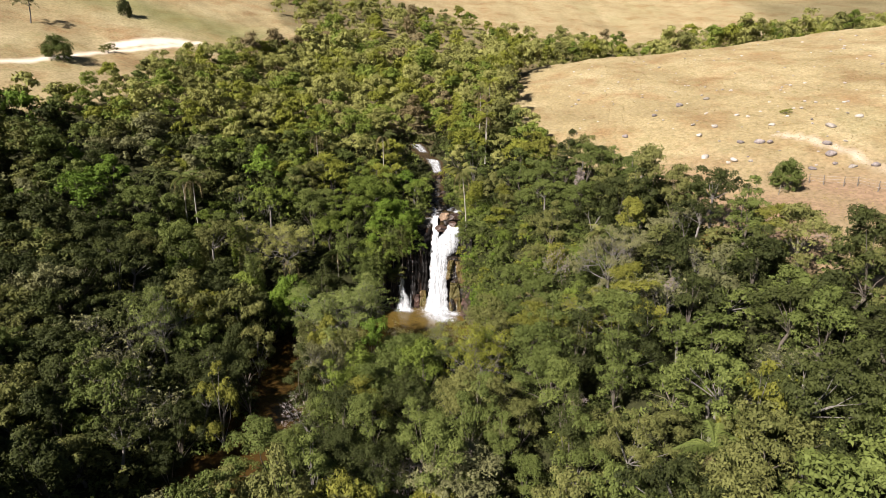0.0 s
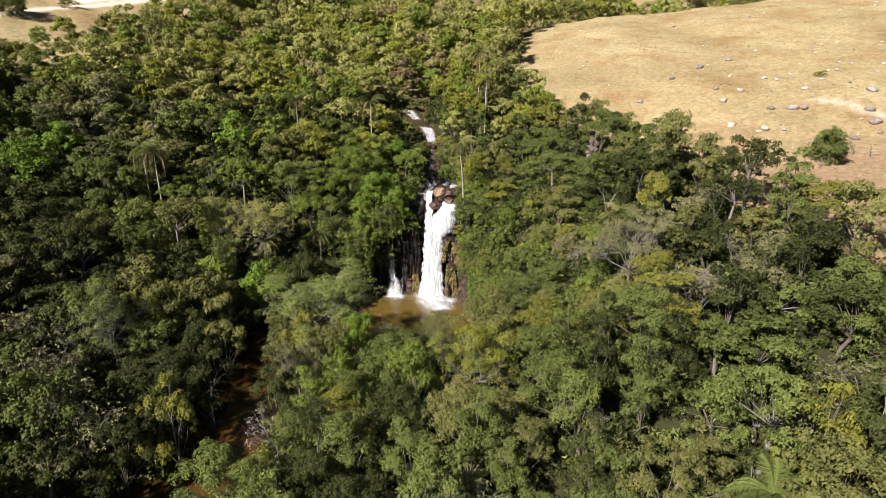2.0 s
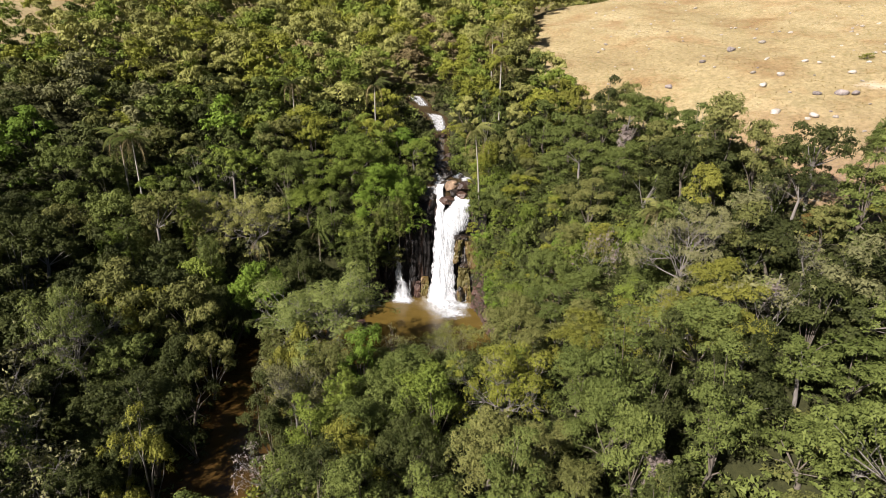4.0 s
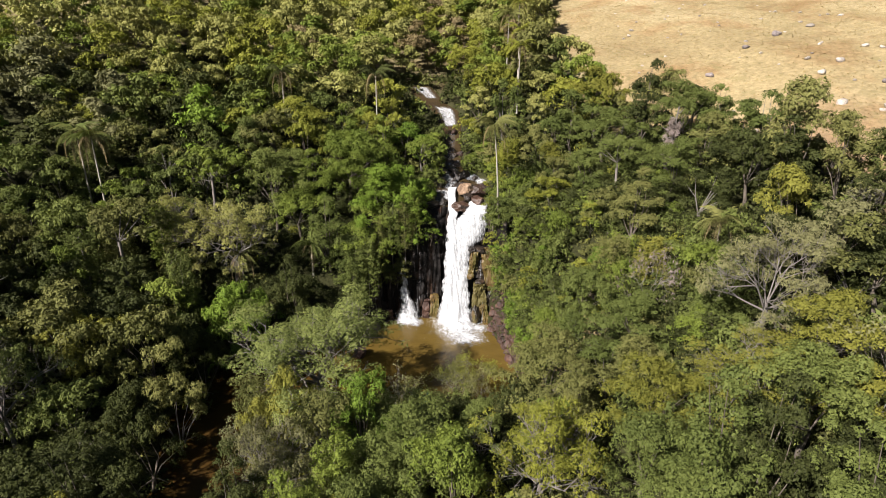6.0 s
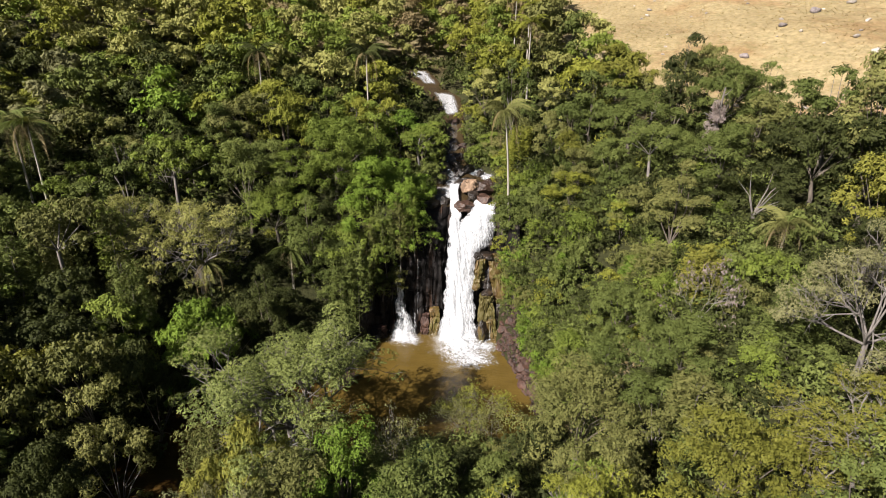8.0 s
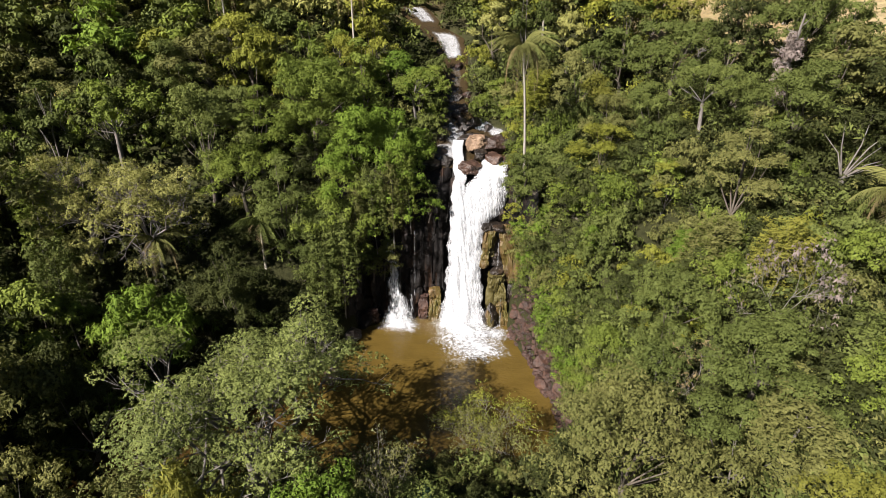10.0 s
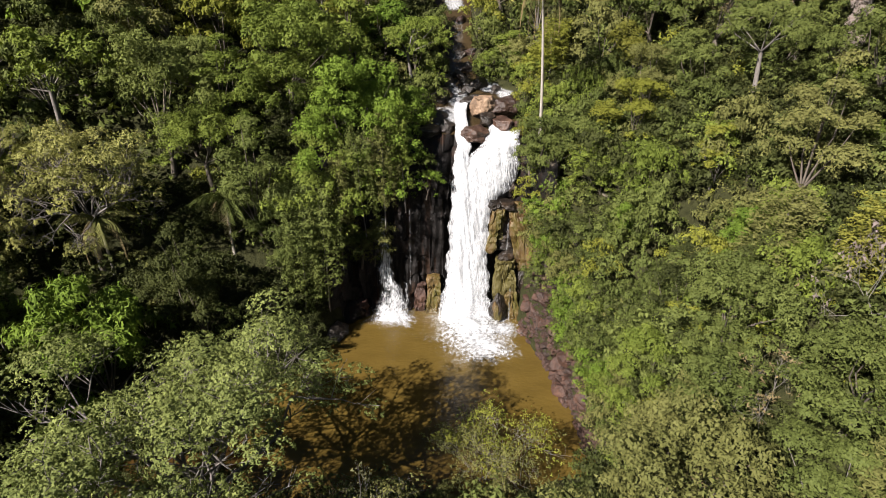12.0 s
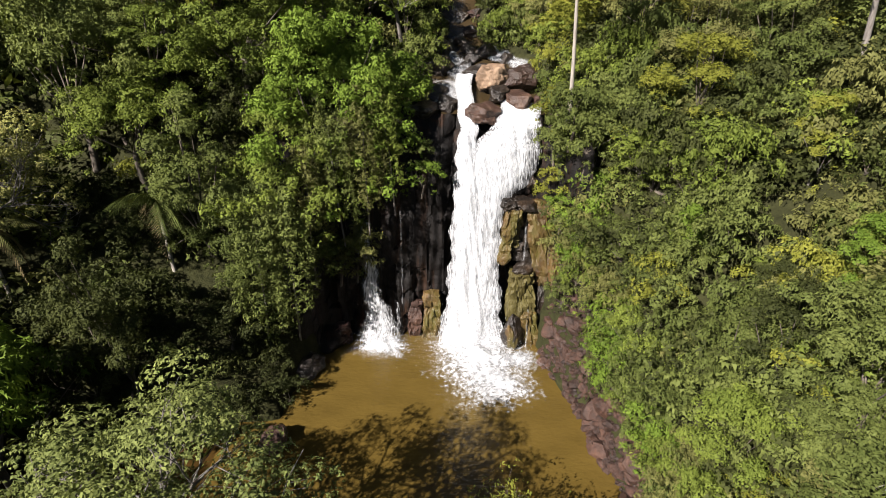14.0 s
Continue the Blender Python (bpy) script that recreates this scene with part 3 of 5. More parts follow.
def wood_colour(x, y):
    """A leaf colour for a tree of the wood, by where it grows; some choices stand in for shade or haze."""
    # all dark leaves: the left bank's deep shade put into leaf colour
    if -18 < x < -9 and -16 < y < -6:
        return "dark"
    if x > 8 and y < -45:
        return str(rng.choice(["dark", "mid", "olive"], p=[0.46, 0.36, 0.18]))
    if x > 15 and y < 8:
        return str(rng.choice(["dark", "mid", "olive", "grey", "gold"], p=[0.34, 0.38, 0.20, 0.02, 0.06]))
    if -38 < x < -13 and -16 < y < 4:
        return str(rng.choice(["dark", "mid", "olive", "fresh"], p=[0.05, 0.35, 0.26, 0.34]))
    # mostly dark leaves, standing in for shade on the left slope
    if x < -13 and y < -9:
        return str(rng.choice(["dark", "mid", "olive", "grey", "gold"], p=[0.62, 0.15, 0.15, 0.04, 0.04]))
    if y < -36:
        return str(rng.choice(["dark", "mid", "olive", "grey", "gold"], p=[0.26, 0.36, 0.26, 0.04, 0.08]))
    if -30 < x < 2 and -7 < y < 14:
        return str(rng.choice(["mid", "olive", "yellow", "fresh", "bright"], p=[0.18, 0.14, 0.14, 0.38, 0.16]))
    if x < -12 and y < 12:
        return str(rng.choice(["dark", "mid", "olive", "grey", "bright"], p=[0.22, 0.38, 0.22, 0.10, 0.08]))
    # far trees get paler leaves: distance haze put into their colour
    if y > 28:
        return str(rng.choice(["fresh", "pale", "yellow", "olive", "dry"], p=[0.14, 0.48, 0.20, 0.13, 0.05]))
    if y > 12:
        return str(rng.choice(["mid", "fresh", "pale", "yellow", "olive"], p=[0.06, 0.26, 0.40, 0.20, 0.08]))
    return str(rng.choice(["dark", "mid", "fresh", "olive", "gold"], p=[0.10, 0.34, 0.16, 0.26, 0.14]))


def sites():
    """Places for the trees of the wood, on a loose staggered plan."""
    found = []
    for row in range(0, 94):
        y = -148 + row * 3.5
        if y > 95 and row % 2:
            continue
        step = 4.5 if y < 45 else (4.5 if y < 95 else 6.0)
        for col in range(-50, 52):
            x = (col + 0.5 * (row % 2)) * step + rng.normal() * 0.9
            yy = y + rng.normal() * 0.8
            if yy > 86 and rng.uniform() < 0.35:
                continue
            if y > 95 and abs(x) > 28 + (yy + 88) * 0.84:
                continue
            if (yy < -66 or abs(x) > 28 + (yy + 88) * 0.84) and (abs(x) > 130 or row % 2):
                continue
            if open_water(x, yy) or low_growth(x, yy) or float(grass_share(x, yy)) > 0.4:
                continue
            if any((x - a) ** 2 + (yy - b) ** 2 < (0.5 * r + 0.9) ** 2 for a, b, r in PLANTED):
                continue
            found.append((x, yy))
    return found


def undergrowth():
    """Low leafy growth under and between the trees, as one mass."""
    shapes = []
    for s in range(4):
        rnd = np.random.default_rng(90 + s)
        c, r = crown_clumps(rnd, 1.4, 1.4, 0.2, 26, 0.36)
        shapes.append((leaves(c, r, 560, 0.13, rnd, low=-0.6)[0], leaves(c, r, 190, 0.24, rnd, low=-0.6)[0]))
    keys = ["dark", "mid", "olive", "yellow"]
    vs, slots, tones = [], [], []
    spots = [(x, y) for x in np.arange(-44, 46, 1.9) for y in np.arange(-60, 30, 1.9)] + [(x, y) for x in np.arange(5, 24, 1.5) for y in np.arange(-28, 6, 1.5)]
    for x, y in spots:
        xx, yy = x + rng.normal() * 0.5, y + rng.normal() * 0.5
        brook = yy > 3 and abs(xx - np.interp(yy, [q[1] for q in STREAM], [q[0] for q in STREAM])) > np.interp(yy, [q[1] for q in STREAM], [q[3] for q in STREAM]) + 0.5
        if (open_water(xx, yy) and not brook) or float(grass_share(xx, yy)) > 0.3 or abs(xx) > 30 + (yy + 60) * 0.6:
            continue
        k, a, sc = int(rng.integers(4)), rng.uniform(0, 6.28), rng.uniform(0.7, 1.25)
        rot = np.array([[math.cos(a), -math.sin(a), 0], [math.sin(a), math.cos(a), 0], [0, 0, 1]])
        one = shapes[k][0 if -20 < xx < 24 and -30 < yy < 8 else 1]
        vs.append(one @ rot.T * sc + np.array([xx, yy, ground_at(xx, yy) - 0.2]))
        # mostly dark leaves, painting the shade seen in gaps between crowns
        slots.append(np.full(len(one) // 3, int(rng.choice(4, p=[0.62, 0.28, 0.08, 0.02]))))
        tones.append(np.full(len(one), rng.uniform()))
    v = np.concatenate(vs)
    me = mesh_from("undergrowth", v, np.arange(len(v)).reshape(-1, 3), LEAF[keys[0]])
    for k in keys[1:]:
        me.materials.append(LEAF[k])
    me.polygons.foreach_set("material_index", np.concatenate(slots).astype(np.int32))
    at = me.attributes.new("tone", "FLOAT", "POINT")
    at.data.foreach_set("value", np.concatenate(tones).astype(np.float32))
    me.update()
    return tagged(new("undergrowth", me), "tangled green undergrowth covering the forest floor", "undergrowth", kind="stuff")


def far_wood(places):
    """The wood past the nearest trees, as one mass of leaves."""
    shapes = []
    for s, (radius, depth, base, n, lump) in enumerate([(2.6, 4.6, 2.2, 40, 0.56), (2.2, 5.6, 2.8, 40, 0.54), (3.3, 4.0, 2.8, 55, 0.56), (2.5, 4.8, 2.0, 30, 0.5), (1.7, 5.8, 2.0, 30, 0.5), (3.6, 3.0, 3.6, 50, 0.48)]):
        rnd = np.random.default_rng(60 + s)
        c, r = crown_clumps(rnd, radius, depth, base, n, lump)
        shapes.append((leaves(c, r, 2300, 0.235, rnd, sprig=3)[0], leaves(c, r, 1150, 0.38, rnd, sprig=2)[0], leaves(c, r, 150, 0.95, rnd, sprig=1)[0]))
    keys = list(LEAF)
    vs, slots, tones = [], [], []
    for x, y in places:
        k = int(rng.integers(len(shapes)))
        a, sc = rng.uniform(0, 6.28), rng.uniform(0.8, 1.15) * (1.0 if y < 45 else 1.1 if y < 88 else 0.95)
        rot = np.array([[math.cos(a), -math.sin(a), 0], [math.sin(a), math.cos(a), 0], [0, 0, 1]])
        one = shapes[k][2 if y < -66 or abs(x) > 28 + (y + 88) * 0.84 else 1 if y > 60 or abs(x) > 70 else 0]
        vs.append(one @ rot.T * sc + np.array([x, y, ground_at(x, y) - 0.2]))
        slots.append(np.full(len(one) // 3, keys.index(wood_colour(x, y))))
        tones.append(np.full(len(one), rng.uniform()))
    v = np.concatenate(vs)
    me = mesh_from("forest", v, np.arange(len(v)).reshape(-1, 3), LEAF[keys[0]])
    for k in keys[1:]:
        me.materials.append(LEAF[k])
    me.polygons.foreach_set("material_index", np.concatenate(slots).astype(np.int32))
    at = me.attributes.new("tone", "FLOAT", "POINT")
    at.data.foreach_set("value", np.concatenate(tones).astype(np.float32))
    me.update()
    return tagged(new("forest", me), "dense mixed green woodland covering the valley sides", "forest", kind="stuff")



# ---- cliff, falls and rocks ----
def cliff():
    """The stepped rock wall behind the falls."""
    xs, zs = np.arange(-10.5, 5.01, 0.09), np.arange(-1.2, 13.31, 0.11)
    gx, gz = np.meshgrid(xs, zs, indexing="ij")
    face = np.interp(gx, [-10.5, -9, -8, -5, -2.3, -1.7, 1, 3, 4, 5], [-4.5, -2.6, -1.9, -1.5, -1.2, -0.65, -0.5, -0.5, -1.6, -4.2])
    top = np.clip((gz - 10.8) / 2.5, 0, 1) ** 2 * 1.5
    col = np.floor(gx * 1.35 + 0.5 * np.sin(gz * 0.33) + 0.4 * np.sin(gx * 0.8))
    row = np.floor(gz * 0.62 + 0.9 * np.sin(col * 2.4) + 0.25 * np.sin(gx * 2.1))
    block = 0.24 * np.sin(col * 3.7 + row * 0.9) + 0.22 * np.sin(row * 5.1 + col * 2.3) + 0.05 * np.sin(gx * 11 + 2 * np.sin(gz * 0.7))
    foot = -0.5 * np.clip((3.2 - gz) / 3.2, 0, 1)
    block = block * np.interp(gx, [-2.6, -1.8, 3.0, 3.6], [1.0, 0.5, 0.5, 1.0])
    gy = face + top + block + foot + 0.10 * wave(gx * 3, gz * 3, 2.0) + 0.06 * wave(gx * 9, gz * 9, 1.0)
    v = np.stack([gx, gy, gz], -1).reshape(-1, 3)
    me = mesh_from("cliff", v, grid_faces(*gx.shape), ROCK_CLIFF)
    return tagged(new("cliff", me), "wet dark layered rock wall behind the waterfall", "cliff", kind="structure")


cliff()


def rock_mesh(name, seed, mat, sx, sy, sz, rough=0.22, cuts=4, smooth=True):
    """A weathered boulder: a ball cut by random planes and roughened."""
    rnd = np.random.default_rng(seed)
    bm = bmesh.new()
    bmesh.ops.create_icosphere(bm, subdivisions=cuts, radius=1.0)
    planes = [(Vector(rnd.normal(size=3)).normalized(), rnd.uniform(0.5, 0.82)) for _ in range(13)]
    off = Vector(rnd.uniform(-50, 50, 3))
    for v in bm.verts:
        for nrm, d in planes:
            h = v.co.dot(nrm) - d
            if h > 0:
                v.co -= nrm * h * 0.84
        v.co *= 1 + rough * 0.6 * noise.noise(v.co * 1.6 + off) + rough * 0.32 * noise.noise(v.co * 4 + off) + rough * 0.14 * noise.noise(v.co * 11 + off)
        v.co = Vector((v.co.x * sx, v.co.y * sy, v.co.z * sz)) * 1.18
    me = bpy.data.meshes.new(name)
    bm.to_mesh(me)
    bm.free()
    me.polygons.foreach_set("use_smooth", np.full(len(me.polygons), smooth))
    me.materials.append(mat)
    return me


def boulder(seed, mat, x, y, z, sx, sy, sz, label, turn=0, group="stream boulders", name="boulder"):
    ob = new(name, rock_mesh(name, seed, mat, sx, sy, sz, 0.34, 4, False))
    ob.matrix_basis = pose(x, y, z, 0, 0, turn)
    return tagged(ob, label, "rock", group)


def block_mesh(name, seed, mat, sx, sy, sz):
    """A squared rock: a cut box with worn edges, cracks and broken faces."""
    rnd = np.random.default_rng(seed)
    bm = bmesh.new()
    bmesh.ops.create_cube(bm, size=2.0)
    bmesh.ops.subdivide_edges(bm, edges=bm.edges[:], cuts=13, use_grid_fill=True)
    off = Vector(rnd.uniform(-50, 50, 3))
    lean = rnd.normal(scale=0.08, size=2)
    for v in bm.verts:
        p = v.co.copy()
        q = max(abs(p.x), abs(p.y), abs(p.z))
        r = p.length
        v.co = p * (1 - 0.16 * (r / q - 1))
        w = Vector((p.x * sx, p.y * sy, p.z * sz))
        k = 0.16 * noise.noise(w * 0.9 + off) + 0.07 * noise.noise(w * 3.6 + off) + 0.05 * noise.noise(w * 8.0 + off) + 0.07 * (noise.noise(Vector((w.x * 0.5, w.y * 0.5, w.z * 1.7)) + off) > 0.05) - 0.12 * (abs(noise.noise(Vector((w.x * 1.3, w.y * 1.3, w.z * 0.5)) - off)) < 0.06)
        v.co = Vector((v.co.x * sx * (1 - 0.12 * (p.z + 1)), v.co.y * sy, v.co.z * sz)) + Vector((p.x, p.y, p.z * 0.5)) * k
        v.co.x += lean[0] * v.co.z
        v.co.y += lean[1] * v.co.z
    me = bpy.data.meshes.new(name)
    bm.to_mesh(me)
    bm.free()
    me.materials.append(mat)
    return me


def block(seed, mat, x, y, z, sx, sy, sz, label, turn=0, name="rock_block"):
    ob = new(name, block_mesh(name, seed, mat, sx, sy, sz))
    ob.matrix_basis = pose(x, y, z, 0, 0, turn)
    return tagged(ob, label, "rock", "buttress rocks")


# boulders on the lip of the falls
boulder(1, ROCK_TAN, 0.35, 2.9, 14.55, 0.9, 0.75, 0.8, "sunlit tan boulder on the lip of the falls", 20)
boulder(2, ROCK_RED, 2.1, 3.0, 14.45, 1.0, 0.8, 0.8, "rounded brown boulder on the lip of the falls", -10)
boulder(3, ROCK_RED, 0.0, 0.35, 13.2, 0.95, 0.8, 0.62, "wet brown boulder at the brink of the waterfall", 5)
boulder(4, ROCK_RED, 1.85, 1.2, 13.7, 0.85, 0.8, 0.6, "wet brown boulder at the brink of the waterfall", 30)
boulder(5, ROCK_WET, 0.75, 1.6, 13.8, 0.75, 0.6, 0.5, "dark wet rock between the lip boulders", 60)
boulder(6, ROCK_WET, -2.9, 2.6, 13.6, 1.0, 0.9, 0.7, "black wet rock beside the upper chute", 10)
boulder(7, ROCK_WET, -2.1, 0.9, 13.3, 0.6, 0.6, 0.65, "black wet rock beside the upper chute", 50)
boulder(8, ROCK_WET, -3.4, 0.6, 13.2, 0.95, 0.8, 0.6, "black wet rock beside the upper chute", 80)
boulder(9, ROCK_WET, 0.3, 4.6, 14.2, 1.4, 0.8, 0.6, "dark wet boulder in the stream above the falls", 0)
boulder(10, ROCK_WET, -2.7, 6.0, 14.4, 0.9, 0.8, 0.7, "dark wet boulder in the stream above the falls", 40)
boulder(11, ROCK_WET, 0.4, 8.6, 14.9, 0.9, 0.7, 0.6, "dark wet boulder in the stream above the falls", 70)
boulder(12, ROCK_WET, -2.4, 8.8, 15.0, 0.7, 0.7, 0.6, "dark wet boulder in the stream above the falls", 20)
boulder(13, ROCK_BROWN, 3.1, 1.2, 13.7, 0.5, 0.6, 0.5, "small brown rock at the edge of the lip", 20)
for k in range(26):
    y = rng.uniform(4.5, 18)
    q = np.interp(y, [p[1] for p in STREAM], [p[0] for p in STREAM]), np.interp(y, [p[1] for p in STREAM], [p[2] for p in STREAM]), np.interp(y, [p[1] for p in STREAM], [p[3] for p in STREAM])
    boulder(100 + k, ROCK_WET if k % 4 else ROCK_BROWN, q[0] + rng.uniform(-1.2, 1.2) * q[2], y, q[1] + 0.45, rng.uniform(0.3, 0.75), rng.uniform(0.3, 0.6), rng.uniform(0.3, 0.5), "dark wet rock in the brook above the falls", rng.uniform(0, 180))
# the rock buttress on the sunny side of the falls
block(29, ROCK_WET, 1.85, -1.35, 8.72, 0.92, 0.75, 0.2, "black wet flat ledge beside the falling water", 2, "rock_ledge")
block(21, ROCK_ORANGE, 1.40, -1.5, 6.85, 0.36, 0.6, 1.85, "ochre rock pillar beside the waterfall", 3, "rock_pillar")
block(22, ROCK_WET, 2.15, -1.0, 6.9, 0.5, 0.5, 1.75, "dark wet rock cleft in the buttress", 6, "rock_pillar")
block(32, ROCK_MOSS, 2.02, -1.42, 7.3, 0.13, 0.32, 1.25, "narrow mossy rib in the wet cleft", -6, "rock_rib")
block(23, ROCK_ORANGE, 3.55, -1.35, 6.2, 0.95, 0.75, 2.6, "ochre mossy rock wall of the buttress", -6)
boulder(33, ROCK_WET, 2.42, -1.95, 4.95, 0.72, 0.55, 0.34, "black wet rock basin catching a trickle", 10, "buttress rocks")
block(24, ROCK_MOSS, 2.35, -1.95, 3.1, 0.88, 0.7, 1.75, "mossy yellow-green rock block low in the buttress", 3)
block(25, ROCK_ORANGE, 2.95, -2.2, 0.9, 0.62, 0.7, 1.35, "streaked ochre rock foot of the buttress", 5)
block(26, ROCK_WET, 3.55, -1.9, 2.2, 0.35, 0.5, 2.3, "dark wet rock behind a side trickle", 0)
block(27, ROCK_ORANGE, 4.5, -2.5, 3.2, 0.62, 0.9, 3.3, "ochre rock wall under hanging vines", 12)
boulder(35, ROCK_WET, 1.85, -2.95, 0.95, 0.72, 0.58, 1.5, "black boulder with an ochre face at the foot of the falls", 12, "buttress rocks")
boulder(30, ROCK_ORANGE, 1.82, -3.32, 0.85, 0.36, 0.26, 0.85, "ochre patch of rock at the foot of the falls", 12, "buttress rocks")
block(28, ROCK_BROWN, 4.6, -4.7, 0.9, 0.55, 1.5, 1.5, "red-brown wet rock wall at the pool edge", 10)
boulder(31, ROCK_WET, 2.65, -0.85, 9.7, 0.3, 0.4, 0.42, "black wet rock showing through the falling water", 0, "buttress rocks")
block(36, ROCK_ORANGE, -2.95, -1.75, 1.35, 0.6, 0.4, 1.6, "ochre streaked rock between the two falls", 4)
block(37, ROCK_BROWN, -3.9, -1.8, 1.0, 0.4, 0.35, 1.3, "dark brown wet rock between the two falls", -5)
block(38, ROCK_BROWN, -8.3, -2.6, 0.5, 0.5, 0.4, 0.7, "brown wet rock under the overhang", 15)

# fallen stones along the pool's sunny shore
STONES = [rock_mesh("stone", 400 + k, ROCK_BROWN, 1.0, rng.uniform(0.7, 1.0), rng.uniform(0.55, 0.8), 0.3, 2, False) for k in range(7)]
for k in range(298):
    y = rng.uniform(-15.5, -8.0) if k % 4 else rng.uniform(-8.0, -3.4)
    x = np.interp(y, [-15.5, -14, -7, -4.8], [6.5, 6.6, 5.2, 4.3]) + rng.uniform(-0.75, 0.5)
    r = rng.uniform(0.17, 0.42) if k > 16 else rng.uniform(0.5, 0.8)
    ob = new("stone", STONES[k % 7])
    ob.matrix_basis = pose(x, y, max(ground_at(x, y), -0.1) + r * 0.25, rng.uniform(-20, 20), rng.uniform(-20, 20), rng.uniform(0, 360)) @ Matrix.Diagonal((r, r, r, 1))
    tagged(ob, "angular wet brown stone on the pool shore", "rock", "shore stones")
def rubble():
    """Small broken stones between the larger ones, as one mass."""
    rnd = np.random.default_rng(77)
    bm = bmesh.new()
    bmesh.ops.create_icosphere(bm, subdivisions=1, radius=1.0)
    base = np.array([v.co[:] for v in bm.verts])
    faces = np.array([[v.index for v in f.verts] for f in bm.faces])
    bm.free()
    vs, fs = [], []
    for k in range(900):
        y = rnd.uniform(-16.0, -3.2)
        x = np.interp(y, [-15.5, -14, -7, -4.8], [6.5, 6.6, 5.2, 4.3]) + rnd.uniform(-0.6, 0.7)
        r = rnd.uniform(0.07, 0.2)
        one = base * rnd.uniform(0.65, 1.25, (len(base), 1)) * np.array([r, r * rnd.uniform(0.6, 1), r * 0.7])
        fs.append(faces + len(base) * k)
        vs.append(one + np.array([x, y, max(ground_at(x, y), -0.1) + r * 0.2]))
    return tagged(new("rubble", mesh_from("rubble", np.concatenate(vs), np.concatenate(fs), ROCK_BROWN)), "small broken brown stones along the pool shore", "rubble", kind="stuff")


rubble()
boulder(41, ROCK_BROWN, -10.3, -10.6, 0.2, 0.8, 0.7, 0.6, "brown boulder at the shaded pool edge", 20, "shore stones")
boulder(42, ROCK_WET, -10.0, -5.4, 0.3, 1.2, 0.9, 0.8, "dark boulder at the shaded pool edge", 70, "shore stones")
boulder(43, ROCK_CLIFF, -9.2, -3.0, 0.3, 1.0, 0.9, 0.9, "dark boulder under the overhang", 10, "shore stones")


def sheet(name, profile, edges, mat, seed, label, thick=0.0, lumps=0.12, nu=46, nv=90, group="", parent=None, thin=0.0):
    """A curtain of falling water: a profile of y, z and edges of z, left x, right x."""
    rnd = np.random.default_rng(seed)
    py, pz = np.array(profile).T
    s = np.concatenate([[0], np.cumsum(np.hypot(np.diff(py), np.diff(pz)))])
    t = np.linspace(0, s[-1], nv)
    y, z = np.interp(t, s, py), np.interp(t, s, pz)
    ez, el, er = np.array(sorted(edges)).T
    u = np.linspace(0, 1, nu)[:, None]
    ragged = (0.10 * np.sin(z * 2.3 + seed) + 0.06 * np.sin(z * 6.1)) * min(1.0, float((er - el).max()) / 1.5)
    x = np.interp(z, ez, el) + ragged + (np.interp(z, ez, er) - np.interp(z, ez, el)) * u
    yy = y[None] - lumps * np.abs(wave(x * 5.0, z[None] * 0.8 + seed, seed)) - lumps * 0.6 * wave(x * 13, z[None] * 2.6, seed + 1) + 0.10 * (2 * u - 1) ** 2
    v = np.stack([x, yy, np.broadcast_to(z, x.shape) + 0.04 * wave(x * 7, yy * 5, seed)], -1).reshape(-1, 3)
    me = mesh_from(name, v, grid_faces(nu, nv), mat, True)
    edge = np.minimum(u, 1 - u) * 2
    th = thick + 0.30 * np.clip(edge * 2.2, 0, 1) - 0.30 - thin * np.clip((x - 0.1) / 0.8, 0, 1) * np.clip((z[None] - 8.6) / 0.8, 0, 1) * np.clip((13.0 - z[None]) / 0.6, 0, 1)
    at = me.attributes.new("thick", "FLOAT", "POINT")
    at.data.foreach_set("value", th.astype(np.float32).ravel())
    if parent:
        return part(name, me, parent, label)
    return tagged(new(name, me), label, "waterfall", group)


MAIN = [(1.6, 13.75), (0.5, 13.4), (-0.35, 12.9), (-0.9, 11.6), (-1.35, 9.0), (-1.75, 6.0), (-2.2, 3.0), (-2.8, 0.7), (-3.3, -0.1)]
MAIN_EDGES = [(14, 0.8, 2.95), (13.2, 0.7, 3.0), (12.4, 0.1, 3.0), (11.6, -0.9, 2.9), (11, -1.5, 2.85), (9.8, -1.65, 2.55), (9.1, -1.7, 1.6), (8.4, -1.75, 1.1), (5, -1.9, 1.05), (2, -2.15, 1.2), (0, -2.7, 1.6)]
JET = [(4.2, 14.5), (2.6, 14.1), (1.0, 13.75), (0.2, 13.4), (-0.6, 12.6), (-1.1, 11.2), (-1.6, 8.6), (-2.0, 5.6), (-2.4, 2.8), (-2.9, 0.6), (-3.4, -0.1)]
falls = tagged(new("waterfall"), "tall white waterfall pouring over a dark rock wall", "waterfall")
sheet("water_sheet", MAIN, MAIN_EDGES, FALL, 1, "", 0.20, 0.08, 90, 160, parent=falls, thin=0.11)
sheet("jet", JET, [(15, -1.5, -0.5), (13.4, -1.5, -0.6), (11, -1.55, -0.4), (6, -1.65, 0.0), (2, -1.9, 0.4), (0, -2.3, 0.8)], FALL, 4, "", 0.22, 0.12, 50, 150, parent=falls)
sheet("veil", [(p[0] - 0.22, p[1]) for p in MAIN[2:]], [(a, b + 0.25, c - 0.3) for a, b, c in MAIN_EDGES], FALL, 2, "broken front veil of white water", 0.02, 0.12, 80, 150, parent=falls, thin=0.07)
